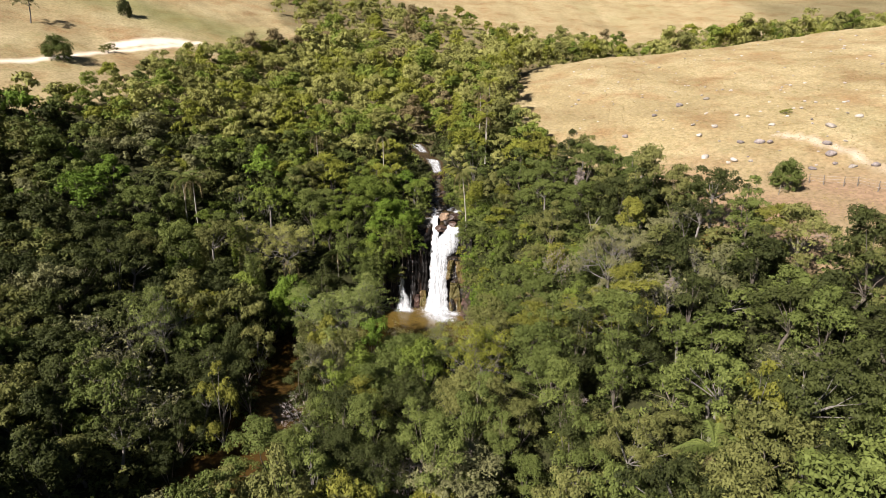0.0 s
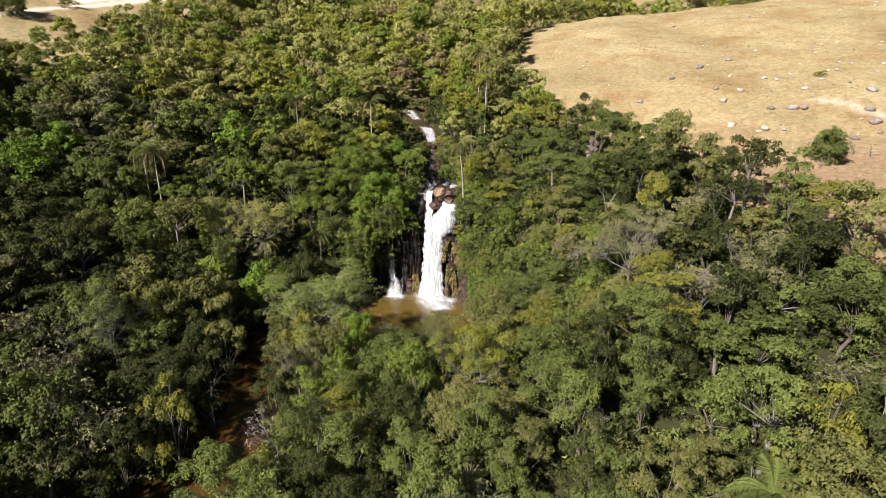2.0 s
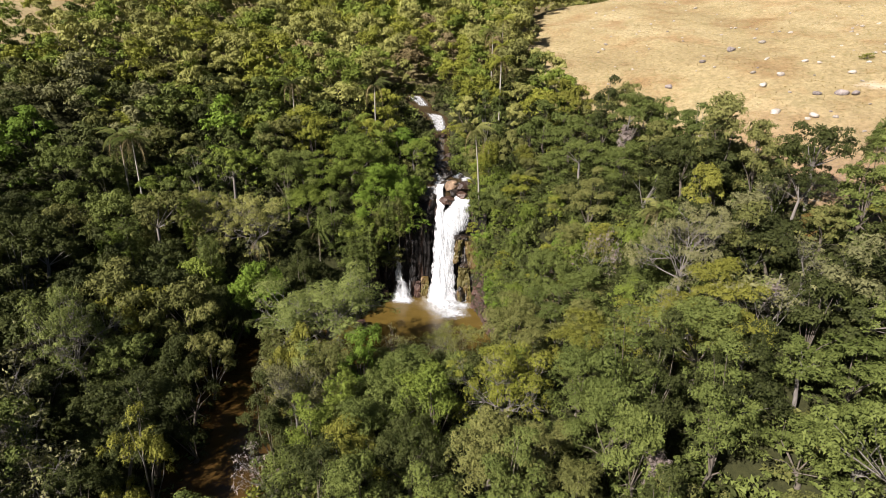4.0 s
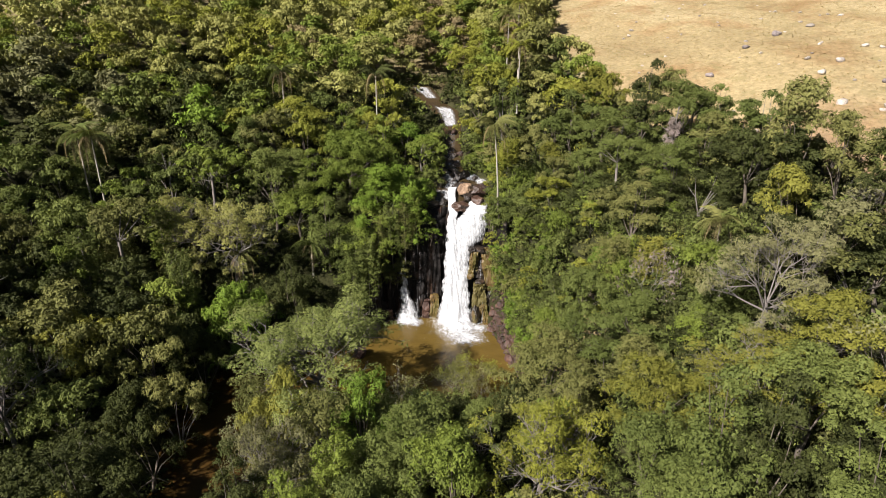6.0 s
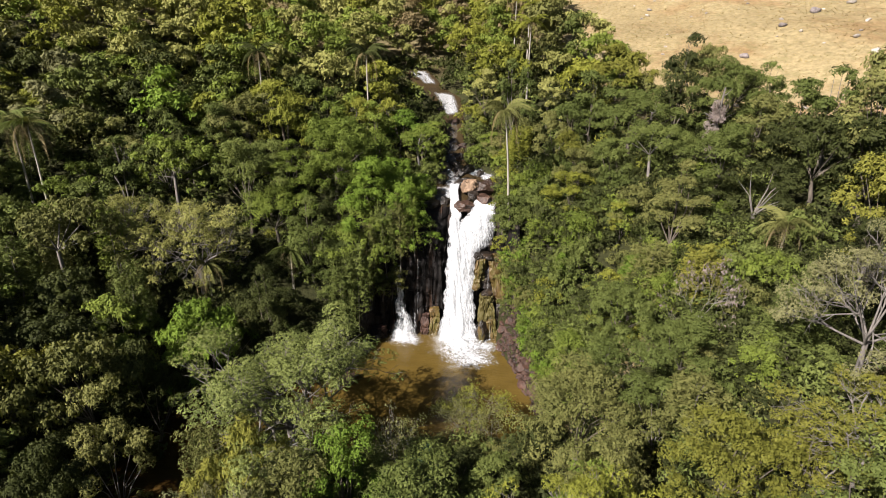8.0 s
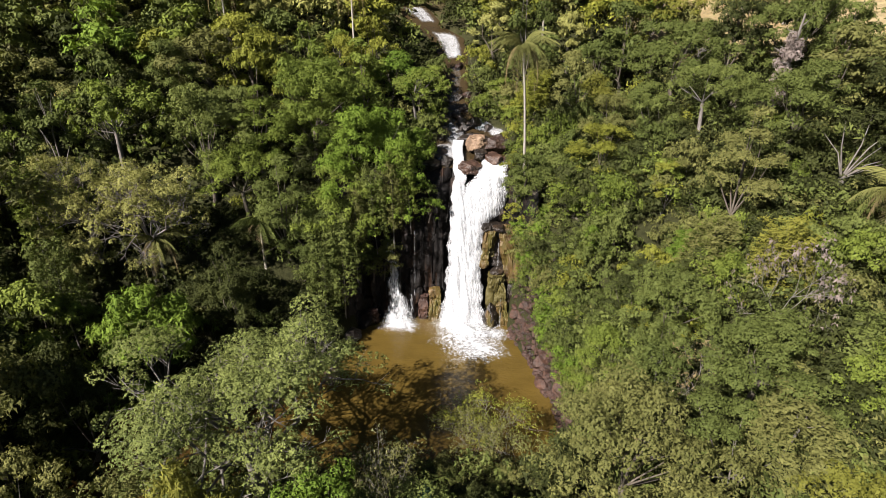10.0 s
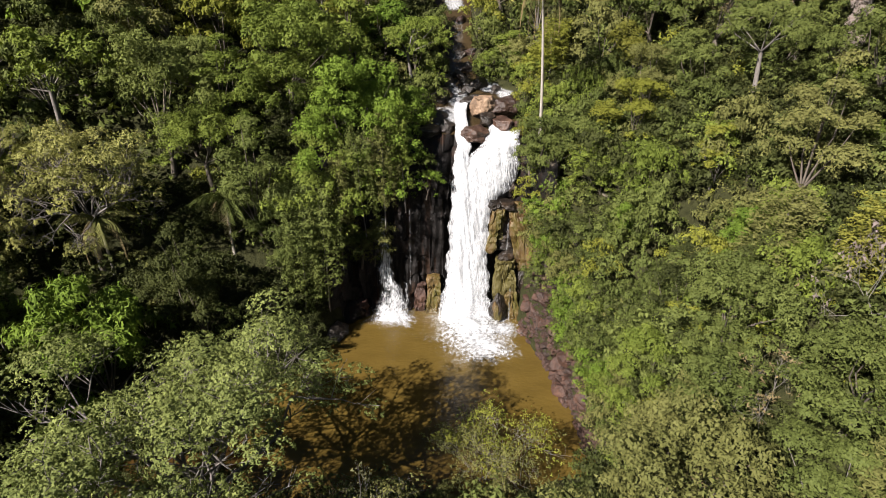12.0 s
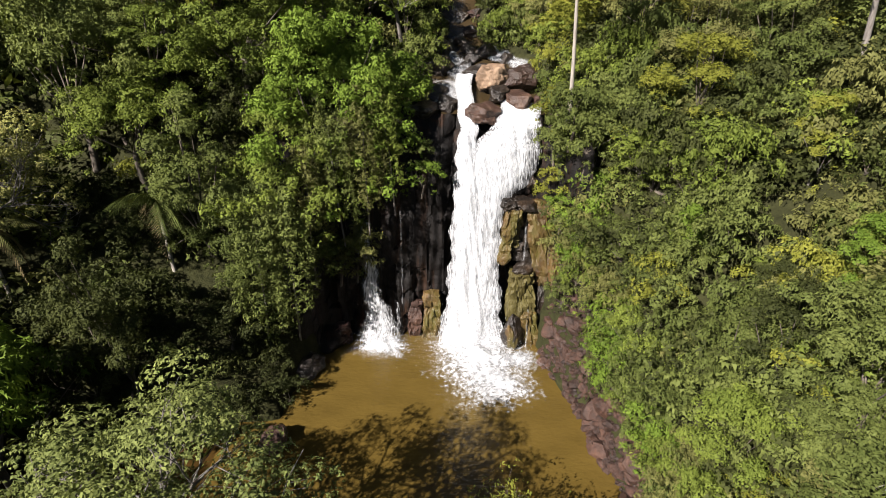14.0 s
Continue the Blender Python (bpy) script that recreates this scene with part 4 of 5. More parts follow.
side_fall = sheet("waterfall", [(-1.7, 7.6), (-2.0, 6.6), (-2.3, 4.0), (-2.6, 1.8), (-3.1, 0.3), (-3.4, -0.1)], [(8, -7.1, -6.5), (6, -7.0, -6.2), (3, -6.9, -5.7), (1.6, -7.0, -5.1), (0, -7.4, -4.5)], VEIL, 3,
      "narrow side waterfall on dark rock", 0.12, 0.15, 24, 70)
for k, (x, y, z1, z0, w) in enumerate([(-4.6, -2.3, 8.4, 2.6, 0.12), (-4.9, -2.6, 2.6, 0.2, 0.3), (2.42, -1.75, 8.5, 5.2, 0.14), (2.72, -3.4, 2.7, 0.1, 0.16), (3.85, -2.95, 3.3, 0.1, 0.46), (2.45, -3.0, 1.9, 0.1, 0.2)]):
    sheet("trickle", [(y + 0.4, z1), (y + 0.15, (z1 + z0) / 2), (y - 0.1, z0)], [(z1, x - w / 2, x + w / 2), (z0, x - w * 0.8, x + w * 0.7)], VEIL, 10 + k, "thin trickle of water down wet rock", -0.08, 0.04, 6, 30, "trickles")


def foam(name, cx, cy, rx, ry, seed, label, high=0.3):
    """Churned foam on the pool, thick in the middle and broken at the rim."""
    nr, na = 26, 72
    r, a = np.linspace(0, 1, nr)[:, None], np.linspace(0, 2 * math.pi, na)[None]
    k = 1 + 0.12 * np.sin(a * 3 + seed) + 0.08 * np.sin(a * 7 + 2 * seed) + 0.05 * np.sin(a * 13)
    x, y = cx + rx * r * k * np.cos(a), cy + ry * r * k * np.sin(a)
    z = 0.03 + high * (1 - r) ** 1.5 * (0.7 + 0.5 * np.abs(wave(x * 3, y * 3, seed))) + 0.04 * (1 - r) * wave(x * 8, y * 8, seed)
    me = mesh_from(name, np.stack([x, y, z], -1).reshape(-1, 3), grid_faces(nr, na), FOAM, True)
    at = me.attributes.new("thick", "FLOAT", "POINT")
    at.data.foreach_set("value", np.broadcast_to(0.32 - 0.66 * r, x.shape).astype(np.float32).ravel())
    return tagged(new(name, me), label, "foam", "pool foam")


foam("foam", -0.1, -4.5, 4.3, 3.9, 1.0, "white churned foam at the foot of the waterfall", 0.7)
foam("foam", 0.8, -6.4, 3.0, 2.8, 2.3, "thin broken foam drifting on the pool", 0.1)
foam("foam", -5.8, -3.2, 2.5, 1.6, 4.1, "white foam ring below the side waterfall", 0.35)
foam("foam", 2.2, -4.3, 1.7, 1.3, 5.2, "thin broken foam by the pool edge", 0.06)


def spray(parent, cx, cy, rx, ry, high, count, seed, label):
    """Droplets thrown up where the falling water strikes."""
    rnd = np.random.default_rng(seed)
    r, a = np.abs(rnd.normal(size=count)) * 0.5, rnd.uniform(0, 6.283, count)
    z = high * rnd.exponential(0.34, count) * np.exp(-r * 0.9)
    pos = np.stack([cx + rx * r * np.cos(a), cy + ry * r * np.sin(a), 0.04 + z], 1)
    s = rnd.uniform(0.004, 0.012, count)[:, None, None]
    v = pos[:, None] + rnd.normal(size=(count, 3, 3)) * s
    return part("spray", mesh_from("spray", v.reshape(-1, 3), np.arange(count * 3).reshape(-1, 3), SPRAY), parent, label)


SPRAY, _, _, dew = material("white_spray")
dew.inputs["Base Color"].default_value, dew.inputs["Roughness"].default_value = (0.66, 0.68, 0.70, 1), 0.5
spray(falls, -0.6, -3.6, 3.0, 2.4, 2.8, 42000, 1, "fine white spray at the foot")
spray(side_fall, -6.0, -3.4, 1.6, 1.0, 1.7, 14000, 2, "fine white spray at the foot")


def stream_ribbon():
    """The brown stream that feeds the falls, with white water on its steep runs."""
    q = np.array(STREAM)
    yy = np.linspace(0.3, 26, 120)
    cx, bz, hw = (np.interp(yy, q[:, 1], q[:, i]) for i in (0, 2, 3))
    u = np.linspace(-1, 1, 17)[:, None]
    x = cx + u * (hw + 0.25)
    y = np.broadcast_to(yy, x.shape)
    z = bz + 0.45 + 0.06 * wave(x * 2.5, y * 2.5, 1.0)
    me = mesh_from("water", np.stack([x, y, z], -1).reshape(-1, 3), grid_faces(17, 120), BROOK, True)
    tagged(new("water", me), "shallow brown stream running down to the falls", "water", kind="structure")


stream_ribbon()


def cascade(y0, y1, seed, thick, label, side=0.0, share=0.8):
    """White water over a steep run of the stream."""
    q = np.array(STREAM)
    yy = np.linspace(y0, y1, 60)
    cx, bz, hw = (np.interp(yy, q[:, 1], q[:, i]) for i in (0, 2, 3))
    u = np.linspace(-1, 1, 22)[:, None]
    x = cx + side + u * hw * share
    y = np.broadcast_to(yy, x.shape)
    z = bz + 0.6 + 0.22 * np.abs(wave(x * 2.5, y * 2.5, seed)) + 0.08 * wave(x * 7, y * 7, seed)
    me = mesh_from("cascade", np.stack([x, y, z], -1).reshape(-1, 3), grid_faces(22, 60), FALL, True)
    at = me.attributes.new("thick", "FLOAT", "POINT")
    e = np.minimum((1 - np.abs(u)) * 2.5, 1) * np.minimum(np.minimum(np.linspace(0, 8, 60), np.linspace(8, 0, 60)), 1)
    at.data.foreach_set("value", (thick - 0.25 * (1 - e)).astype(np.float32).ravel())
    return tagged(new("cascade", me), label, "cascade", "cascades")


cascade(17.0, 20.6, 1.0, -0.06, "white cascade in the stream above the falls")
cascade(22.2, 25.0, 2.0, -0.08, "white cascade in the stream above the falls")
cascade(0.8, 4.6, 4.0, -0.06, "white braids between black rocks at the lip", -2.6, 0.3)
cascade(4.0, 9.5, 5.0, -0.08, "broken white water in the stream", -1.6, 0.3)
cascade(6.4, 8.0, 8.0, -0.04, "broken white water in the stream", 2.4, 0.3)
cascade(0.9, 2.7, 9.0, -0.05, "white braid between the lip boulders", 0.7, 0.1)
cascade(9.0, 16.8, 7.0, -0.24, "white braids down the steep brook", 0.0, 0.6)
cascade(7.5, 9.5, 6.0, 0.02, "broken white water in the stream", 1.6, 0.35)

# ---- the nearest trees of note ----
for key, args in {
    "hanging": dict(radius=4.2, height=9.5, crown=9.2, n=260, lump=0.42, count=52000, size=0.09, limbs=14, low=-0.8),
    "fan": dict(radius=3.2, height=7.2, crown=5.4, n=80, lump=0.46, count=13000, size=0.075, limbs=10, long=4.0),
}.items():
    KINDS[key] = [build_tree("tree", 300 + len(KINDS) * 17, **args)] * 2
KINDS["bush"] = [build_tree("bush", 291, radius=2.1, height=4.4, crown=4.7, n=150, lump=0.36, count=16000, size=0.10, limbs=6, low=-0.9)] * 2
SHAPES["bush"] = "dense rounded bush"
SPREAD["bush"] = 2.8


SHAPES.update(great="wide spreading pale-limbed tree", hanging="tree draped with hanging foliage", fan="tree with long narrow leaves", canopy="wide airy pale-limbed tree")
SPREAD.update(canopy=4.6, great=5.0, hanging=4.2, fan=3.4)


def branches(rnd, start, way, length, thick, level, out, tips):
    """Bare forking branches, thinner at each level."""
    way = way / np.linalg.norm(way)
    bend = rnd.normal(size=3) * 0.18
    mid = start + way * length * 0.5 + bend * length * 0.4
    end = start + (way + bend * 0.6) * length
    out.append(tube([tuple(start), tuple(mid), tuple(end)], [thick, thick * 0.75, thick * 0.5], 4 if level else 6))
    if level >= 5:
        tips.append(end)
        return
    for _ in range(4 if level < 1 else 3):
        d = way * 0.75 + rnd.normal(size=3) * 0.55 + np.array([0, 0, 0.12])
        branches(rnd, start + (end - start) * rnd.uniform(0.55, 1.0), d, length * rnd.uniform(0.55, 0.8), thick * 0.6, level + 1, out, tips)


def build_bare(seed, height, leafy, leaf, label, size=0.13):
    """A nearly leafless tree: forked branches and a few leaves at the tips."""
    rnd = np.random.default_rng(seed)
    tree, out, tips = new("tree"), [], []
    branches(rnd, np.array([0.0, 0.0, -0.8]), np.array([0.05, 0.0, 1.0]), height * 0.42, 0.009 * height, 0, out, tips)
    part("trunk", mesh_from("trunk", *join(out), BARK_GREY, True), tree)
    if leafy:
        t = np.array(tips)
        part("crown", leaf_mesh(*leaves(t, np.full(len(t), 0.42), leafy, size, rnd), LEAF[leaf]), tree)
    return tagged(tree, label, "tree", "valley trees")


def build_airy(seed, height, spread, leafy, size, clump, bark=BARK_GREY, skip=1):
    """A wide, see-through tree: a leaning trunk, crooked grey limbs and leaves in bunches at the twig ends."""
    rnd = np.random.default_rng(seed)
    tree, out, tips = new("tree"), [], []
    fork = height * 0.38
    out.append(tube([(0, 0, -1.2), (0.25, -0.1, fork * 0.5), (0.1, 0.1, fork)], [0.24, 0.2, 0.17], 8))
    for k in range(9):
        a, el = k * 2.4 + rnd.normal() * 0.2, radians([28, 50, 72][k % 3] + rnd.normal() * 6)
        way = np.array([math.cos(a) * math.cos(el), math.sin(a) * math.cos(el), math.sin(el)])
        length = spread * (0.56 if k % 3 == 0 else 0.52)
        branches(rnd, np.array([0.1, 0.1, fork * rnd.uniform(0.8, 1.0)]), way, length, 0.10, 1, out, tips)
    part("trunk", mesh_from("trunk", *join(out), bark, True), tree)
    t = np.array(tips)[::skip]
    part("crown", leaf_mesh(*leaves(t, clump * np.exp(rnd.normal(size=len(t)) * 0.35), leafy, size, rnd, 1.6, -0.1, 7), LEAF["olive"]), tree)
    return tagged(tree, "", "tree", "valley trees")


def build_draped(seed):
    """A vine-covered stem: strands of small leaves hanging from a ragged top down to the ground."""
    rnd = np.random.default_rng(seed)
    tree, c, r = new("tree"), [], []
    for k in range(13):
        a, q, z = k * 2.4, 1.15 * math.sqrt((k + 0.4) / 13), 8.6 - rnd.uniform(0, 1.6) * (k / 6)
        foot = rnd.uniform(1.0, 5.0)
        while z > foot:
            c.append((q * math.cos(a) + rnd.normal() * 0.10, q * math.sin(a) + rnd.normal() * 0.10, z))
            r.append(rnd.uniform(0.22, 0.42))
            z -= rnd.uniform(0.28, 0.55)
            q = min(1.35, q + 0.03)
    part("trunk", mesh_from("trunk", *limb_frame(rnd, np.array(c)[:4], 6.5, 0.05), BARK_GREY, True), tree)
    part("crown", leaf_mesh(*leaves(np.array(c), np.array(r), 11000, 0.085, rnd, 1.8, -0.95), LEAF["mid"]), tree)
    return tagged(tree, "", "tree", "valley trees")


def build_snag(seed, height):
    """A dead tree: a pale broken stem with a few stubs and hanging withered vines."""
    rnd = np.random.default_rng(seed)
    tree = new("tree")
    out = [tube([(0, 0, -0.8), (0.15, 0.05, height * 0.5), (0.05, 0.1, height)], [0.17, 0.14, 0.07], 8)]
    for k in range(7):
        z, a, l = height * rnd.uniform(0.45, 0.97), rnd.uniform(0, 6.28), rnd.uniform(0.5, 1.8)
        e = (l * math.cos(a), l * math.sin(a), z + l * rnd.uniform(0.1, 0.7))
        out.append(tube([(0.08, 0.06, z), (e[0] * 0.5, e[1] * 0.5, z + (e[2] - z) * 0.3), e], [0.06, 0.045, 0.02], 5))
    part("trunk", mesh_from("trunk", *join(out), BARK_GREY, True), tree)
    c = np.array([(rnd.normal() * 0.35, rnd.normal() * 0.35, height * rnd.uniform(0.25, 0.85)) for _ in range(40)])
    part("crown", leaf_mesh(*leaves(c, np.full(40, 0.32), 5000, 0.07, rnd, 2.4, -0.95), LEAF["mauve"]), tree, "withered grey-brown vines")
    return tagged(tree, "", "tree", "valley trees")


KINDS["draped"] = [build_draped(621), build_draped(622)]
KINDS["snag"] = [build_snag(631, 7.0)] * 2
SHAPES.update(draped="vine-draped stem", snag="dead broken stem")
SPREAD.update(draped=1.2, snag=0.8)
KINDS["great"] = [build_airy(611, 11.8, 5.0, 92000, 0.058, 0.50, BARK_GREY, 3)] * 2
KINDS["canopy"] = [build_airy(612, 10.8, 5.2, 40000, 0.075, 0.5, skip=4), build_airy(613, 10.8, 5.4, 40000, 0.075, 0.5, skip=4)]
KINDS["pool"] = [build_bare(503, 5.2, 5200, "yellow", "", 0.06)] * 2
SHAPES["pool"], SPREAD["pool"] = "sparse twiggy bush", 1.5
KINDS["bare"] = [build_bare(501, 7.5, 1500, "grey", ""), build_bare(502, 7.0, 700, "dry", "")]
SHAPES["bare"] = "half-bare tree with pale twigs"
SPREAD["bare"] = 2.6


def frond_mesh(seed, length, mat, sag):
    """One feather-shaped palm leaf: an arched midrib with hanging leaflets."""
    rnd = np.random.default_rng(seed)
    n = 30
    u = np.linspace(0, 1, n)
    x, z = length * (u * 0.92), length * (0.55 * u - sag * u ** 2.2)
    v, f = [], []
    for i in range(1, n):
        w = length * 0.30 * math.sin(math.pi * min(1.0, 0.12 + 0.88 * u[i])) ** 0.7
        for side in (-1, 1):
            k = len(v)
            tip = (x[i] + w * 0.45, side * w * 0.75, z[i] - w * rnd.uniform(0.35, 0.75))
            v += [(x[i] - 0.035 * length / 3, side * 0.015, z[i]), (x[i] + 0.045 * length / 3, side * 0.015, z[i]), tip]
            f.append((k, k + 1, k + 2))
        k = len(v)
        v += [(x[i - 1], -0.03, z[i - 1]), (x[i - 1], 0.03, z[i - 1]), (x[i], 0.0, z[i] + 0.01)]
        f.append((k, k + 1, k + 2))
    return mesh_from("frond", v, f, mat)


FRONDS = [frond_mesh(1, 2.6, LEAF["mid"], 0.75), frond_mesh(2, 2.4, LEAF["olive"], 1.0), frond_mesh(3, 2.2, LEAF["dry"], 1.6)]


def palm(x, y, z, tall, label, dead=5, live=16, lean=(0.0, 0.0), size=1.0, leaf=None):
    """A feather palm: a ringed trunk and arching fronds, each a part."""
    p = new("palm_tree")
    p.matrix_basis = pose(x, y, z, 0, 0, rng.uniform(0, 360) if lean == (0.0, 0.0) else 0)
    n = 14
    path = [(lean[0] * (i / n) ** 1.5, lean[1] * (i / n) ** 1.5, tall * i / n) for i in range(n + 1)]
    v, f = tube(path, [0.11 * (1.25 if i == 0 else 1.0) * (1 + 0.05 * (i % 2)) - 0.004 * i for i in range(n + 1)], 8)
    part("trunk", mesh_from("trunk", v, f, BARK_PALE, True), p)
    for k in range(live + dead):
        dry = k >= live
        o = part("frond", FRONDS[2] if dry else FRONDS[0 if (k % 3 or leaf == "mid") else 1], p, "dead hanging frond" if dry else "")
        up = -20 if dry else (28 - 42 * (k % 4) / 3)
        o.matrix_basis = pose(lean[0], lean[1], tall, 0, -up, k * 137.5) @ Matrix.Diagonal((size, size, size, 1))
        if leaf and not dry:
            o.material_slots[0].link = "OBJECT"
            o.material_slots[0].material = LEAF[leaf]
    PLANTED.append((x, y, 0.6))
    return tagged(p, label, "palm tree", "palms")


palm(4.0, -2.0, 13.4, 9.6, "tall feather palm with a pale trunk beside the waterfall", 6, 24, (-0.8, -0.9), 1.05, "olive")
palm(-38.6, -4.0, 12.3, 9.2, "tall feather palm with dead fronds hanging", 7, 14, (0.0, 0.0), 1.15)
palm(-40.6, -3.2, 12.3, 9.4, "tall feather palm with dead fronds hanging", 6, 14, (0.0, 0.0), 1.15)
palm(7.5, 17.5, 21.5, 8.8, "yellowing feather palm above the wood", 5, 13, (0.0, 0.0), 1.0, "yellow")
palm(7.8, 22.0, 23.8, 8.6, "yellowing feather palm above the wood", 6, 13, (0.0, 0.0), 1.0, "yellow")
palm(6.6, 27.0, 25.0, 9.4, "feather palm standing above the wood", 4, 14, (0.0, 0.0), 1.1, "olive")
palm(8.6, 33.0, 27.0, 9.4, "feather palm standing above the wood", 4, 14, (0.0, 0.0), 1.1, "yellow")
palm(21.8, -15.7, 13.9, 3.4, "low feather palm with orange dead fronds", 7, 18, (0.0, 0.0), 0.95, "olive")
palm(22.6, -51.6, 3.4, 6.6, "broad feather palm among shrubs", 5, 15, (0.0, 0.0), 1.2, "mid")
palm(17.5, -55.0, 1.5, 6.0, "feather palm with grey dead fronds", 8, 12, (0.0, 0.0), 1.1, "mid")
palm(-11.0, 11.7, 19.0, 8.0, "dark feather palm with hanging fronds", 6, 14, (0.0, 0.0), 1.1, "dark")
palm(-23.0, 12.0, 20.0, 7.0, "dark feather palm with hanging fronds", 6, 14, (0.0, 0.0), 1.1, "dark")
palm(-16.3, -4.7, 6.0, 4.2, "young feather palm in the shade", 2, 15, (0.0, 0.0), 0.95, "mid")
palm(-23.1, -7.3, 5.4, 4.4, "feather palm with yellowed hanging fronds", 7, 12, (0.0, 0.0), 1.0, "olive")

plant("great", -11.6, -23.6, "sage", 1.42, 30, variant=0, tall=0.78)
plant("hanging", -7.4, -0.8, "bright", 1.05, 0, z=10.8, variant=0)
plant("hanging", -12.2, -3.4, "mid", 0.72, 110, z=5.8, variant=0)
plant("hanging", -12.6, 2.0, "fresh", 0.95, 200, z=13.0, variant=0)
for x, y, z, leaf, k in [(-9.2, -3.6, 5.6, "olive", 0.85), (-7.6, -3.0, 7.8, "mid", 0.8), (-6.2, -2.8, 8.4, "olive", 0.8), (-4.9, -2.4, 9.4, "fresh", 0.75), (-10.2, -4.8, 2.6, "mid", 1.0), (-11.6, -6.0, 1.8, "mid", 1.0)]:
    plant("draped", x, y, leaf, k, z=z)
plant("broad", -10.2, -2.4, "fresh", 1.15, z=5.0, tall=1.1)
plant("broad", -12.8, 0.8, "fresh", 1.35, z=13)
plant("canopy", 15.8, -30.6, "gold", 0.85, z=4.5, variant=0)
# kind, place, height of the crown's top, leaf colour, width
for kind, x, y, top, leaf, size in [
        ("fan", -21.4, -13.4, 10.8, "bright", 1.22), ("fan", -12.6, -28.6, 10.8, "gold", 0.85), ("canopy", -23.7, -7.2, 16.6, "pale", 0.92), ("canopy", -28.2, -6.2, 16.4, "pale", 0.75),
        ("draped", -30.5, -8.0, 16.2, "fresh", 1.0), ("draped", -34.5, -9.5, 15.5, "olive", 1.0), ("draped", -36.0, -13.0, 14.5, "mid", 1.2), ("draped", -27.0, -12.5, 13.0, "mid", 1.0),
        ("broad", -21.0, -1.4, 21.4, "mid", 1.1), ("tall", -17.0, 0.4, 20.5, "fresh", 1.1), ("tall", -14.5, -3.5, 16.5, "mid", 1.0), ("round", -27.0, 1.5, 22.0, "dark", 1.15),
        ("broad", -25.9, -22.0, 13.3, "olive", 1.05), ("broad", -30.0, -22.8, 12.8, "gold", 0.9), ("ragged", -22.6, -25.6, 11.2, "olive", 1.0), ("canopy", -31.4, -30.4, 14.3, "sage", 0.75),
        ("canopy", -12.1, -31.6, 9.4, "grey", 0.62), ("round", -7.3, -28.4, 11.3, "bright", 1.0), ("round", -2.9, -26.1, 7.6, "teal", 0.72), ("slim", -5.4, -26.8, 8.4, "mid", 0.9),
        ("round", -0.4, -24.9, 6.8, "dark", 0.62), ("round", 1.6, -27.4, 8.2, "mid", 0.8), ("tall", -9.7, -36.2, 9.7, "fresh", 0.9), ("round", -14.5, -46.3, 9.3, "mid", 1.35),
        ("ragged", -21.2, -40.2, 11.5, "gold", 1.0), ("round", -53.5, -0.2, 26.7, "bright", 1.15), ("round", -47.5, 7.0, 26.4, "yellow", 0.8), ("slim", -45.0, 6.5, 25.0, "yellow", 1.15),
        ("canopy", 5.0, -33.2, 12.9, "yellow", 0.82), ("round", 13.0, -35.8, 11.1, "mid", 1.1), ("round", 23.0, -43.0, 14.1, "mid", 1.1), ("ragged", 26.3, -48.7, 17.5, "gold", 0.9),
        ("round", 27.5, -38.6, 16.8, "mid", 1.3), ("canopy", 20.3, -26.8, 21.2, "grey", 0.72), ("broad", 11.2, -32.6, 14.8, "gold", 0.9), ("canopy", 17.5, -32.0, 15.8, "gold", 0.75),
        ("broad", 13.3, -22.0, 14.2, "mid", 0.9), ("round", 7.2, -20.8, 9.5, "olive", 0.85), ("broad", 10.8, -17.0, 14.6, "mid", 0.85), ("round", 7.9, -15.4, 10.0, "fresh", 0.75),
        ("round", 10.0, -14.2, 13.0, "dark", 0.7), ("round", 7.0, -7.6, 10.9, "mid", 0.62), ("round", 7.2, -5.0, 15.3, "fresh", 0.72), ("round", 9.5, -4.0, 18.9, "yellow", 0.9),
        ("umbrella", 16.0, -4.4, 22.9, "mid", 0.9), ("round", 28.2, -3.4, 27.6, "mid", 1.15), ("round", 24.2, -4.8, 26.0, "olive", 1.15), ("broad", 20.5, -7.5, 24.0, "mid", 1.0), ("round", 31.0, -6.6, 25.0, "mid", 1.1),
        ("draped", 1.3, 25.3, 30.2, "yellow", 1.1), ("slim", 2.4, 20.5, 27.5, "yellow", 0.9), ("draped", 5.4, 6.0, 20.5, "yellow", 1.0), ("draped", 13.6, -14.0, 15.5, "olive", 1.1),
        ("draped", 9.4, -19.4, 10.5, "mid", 1.1), ("draped", 16.4, -17.0, 16.5, "gold", 1.1), ("draped", 12.6, -26.0, 12.0, "olive", 1.2), ("draped", 18.8, -23.0, 16.5, "mid", 1.1),
        # the three dark trees here are added to shade the river
        ("round", -23.6, -18.6, 11.5, "dark", 1.0), ("round", -22.4, -29.6, 11.5, "dark", 1.0), ("tall", -21.0, -34.6, 11.0, "dark", 1.0), ("draped", -14.6, -27.0, 9.5, "olive", 1.0), ("draped", -8.6, -33.0, 9.0, "fresh", 1.0), ("draped", -42.0, -1.0, 21.5, "mid", 1.2), ("draped", 3.6, -38.0, 9.5, "olive", 1.1)]:
    crown_at(kind, x, y, top, leaf, size)
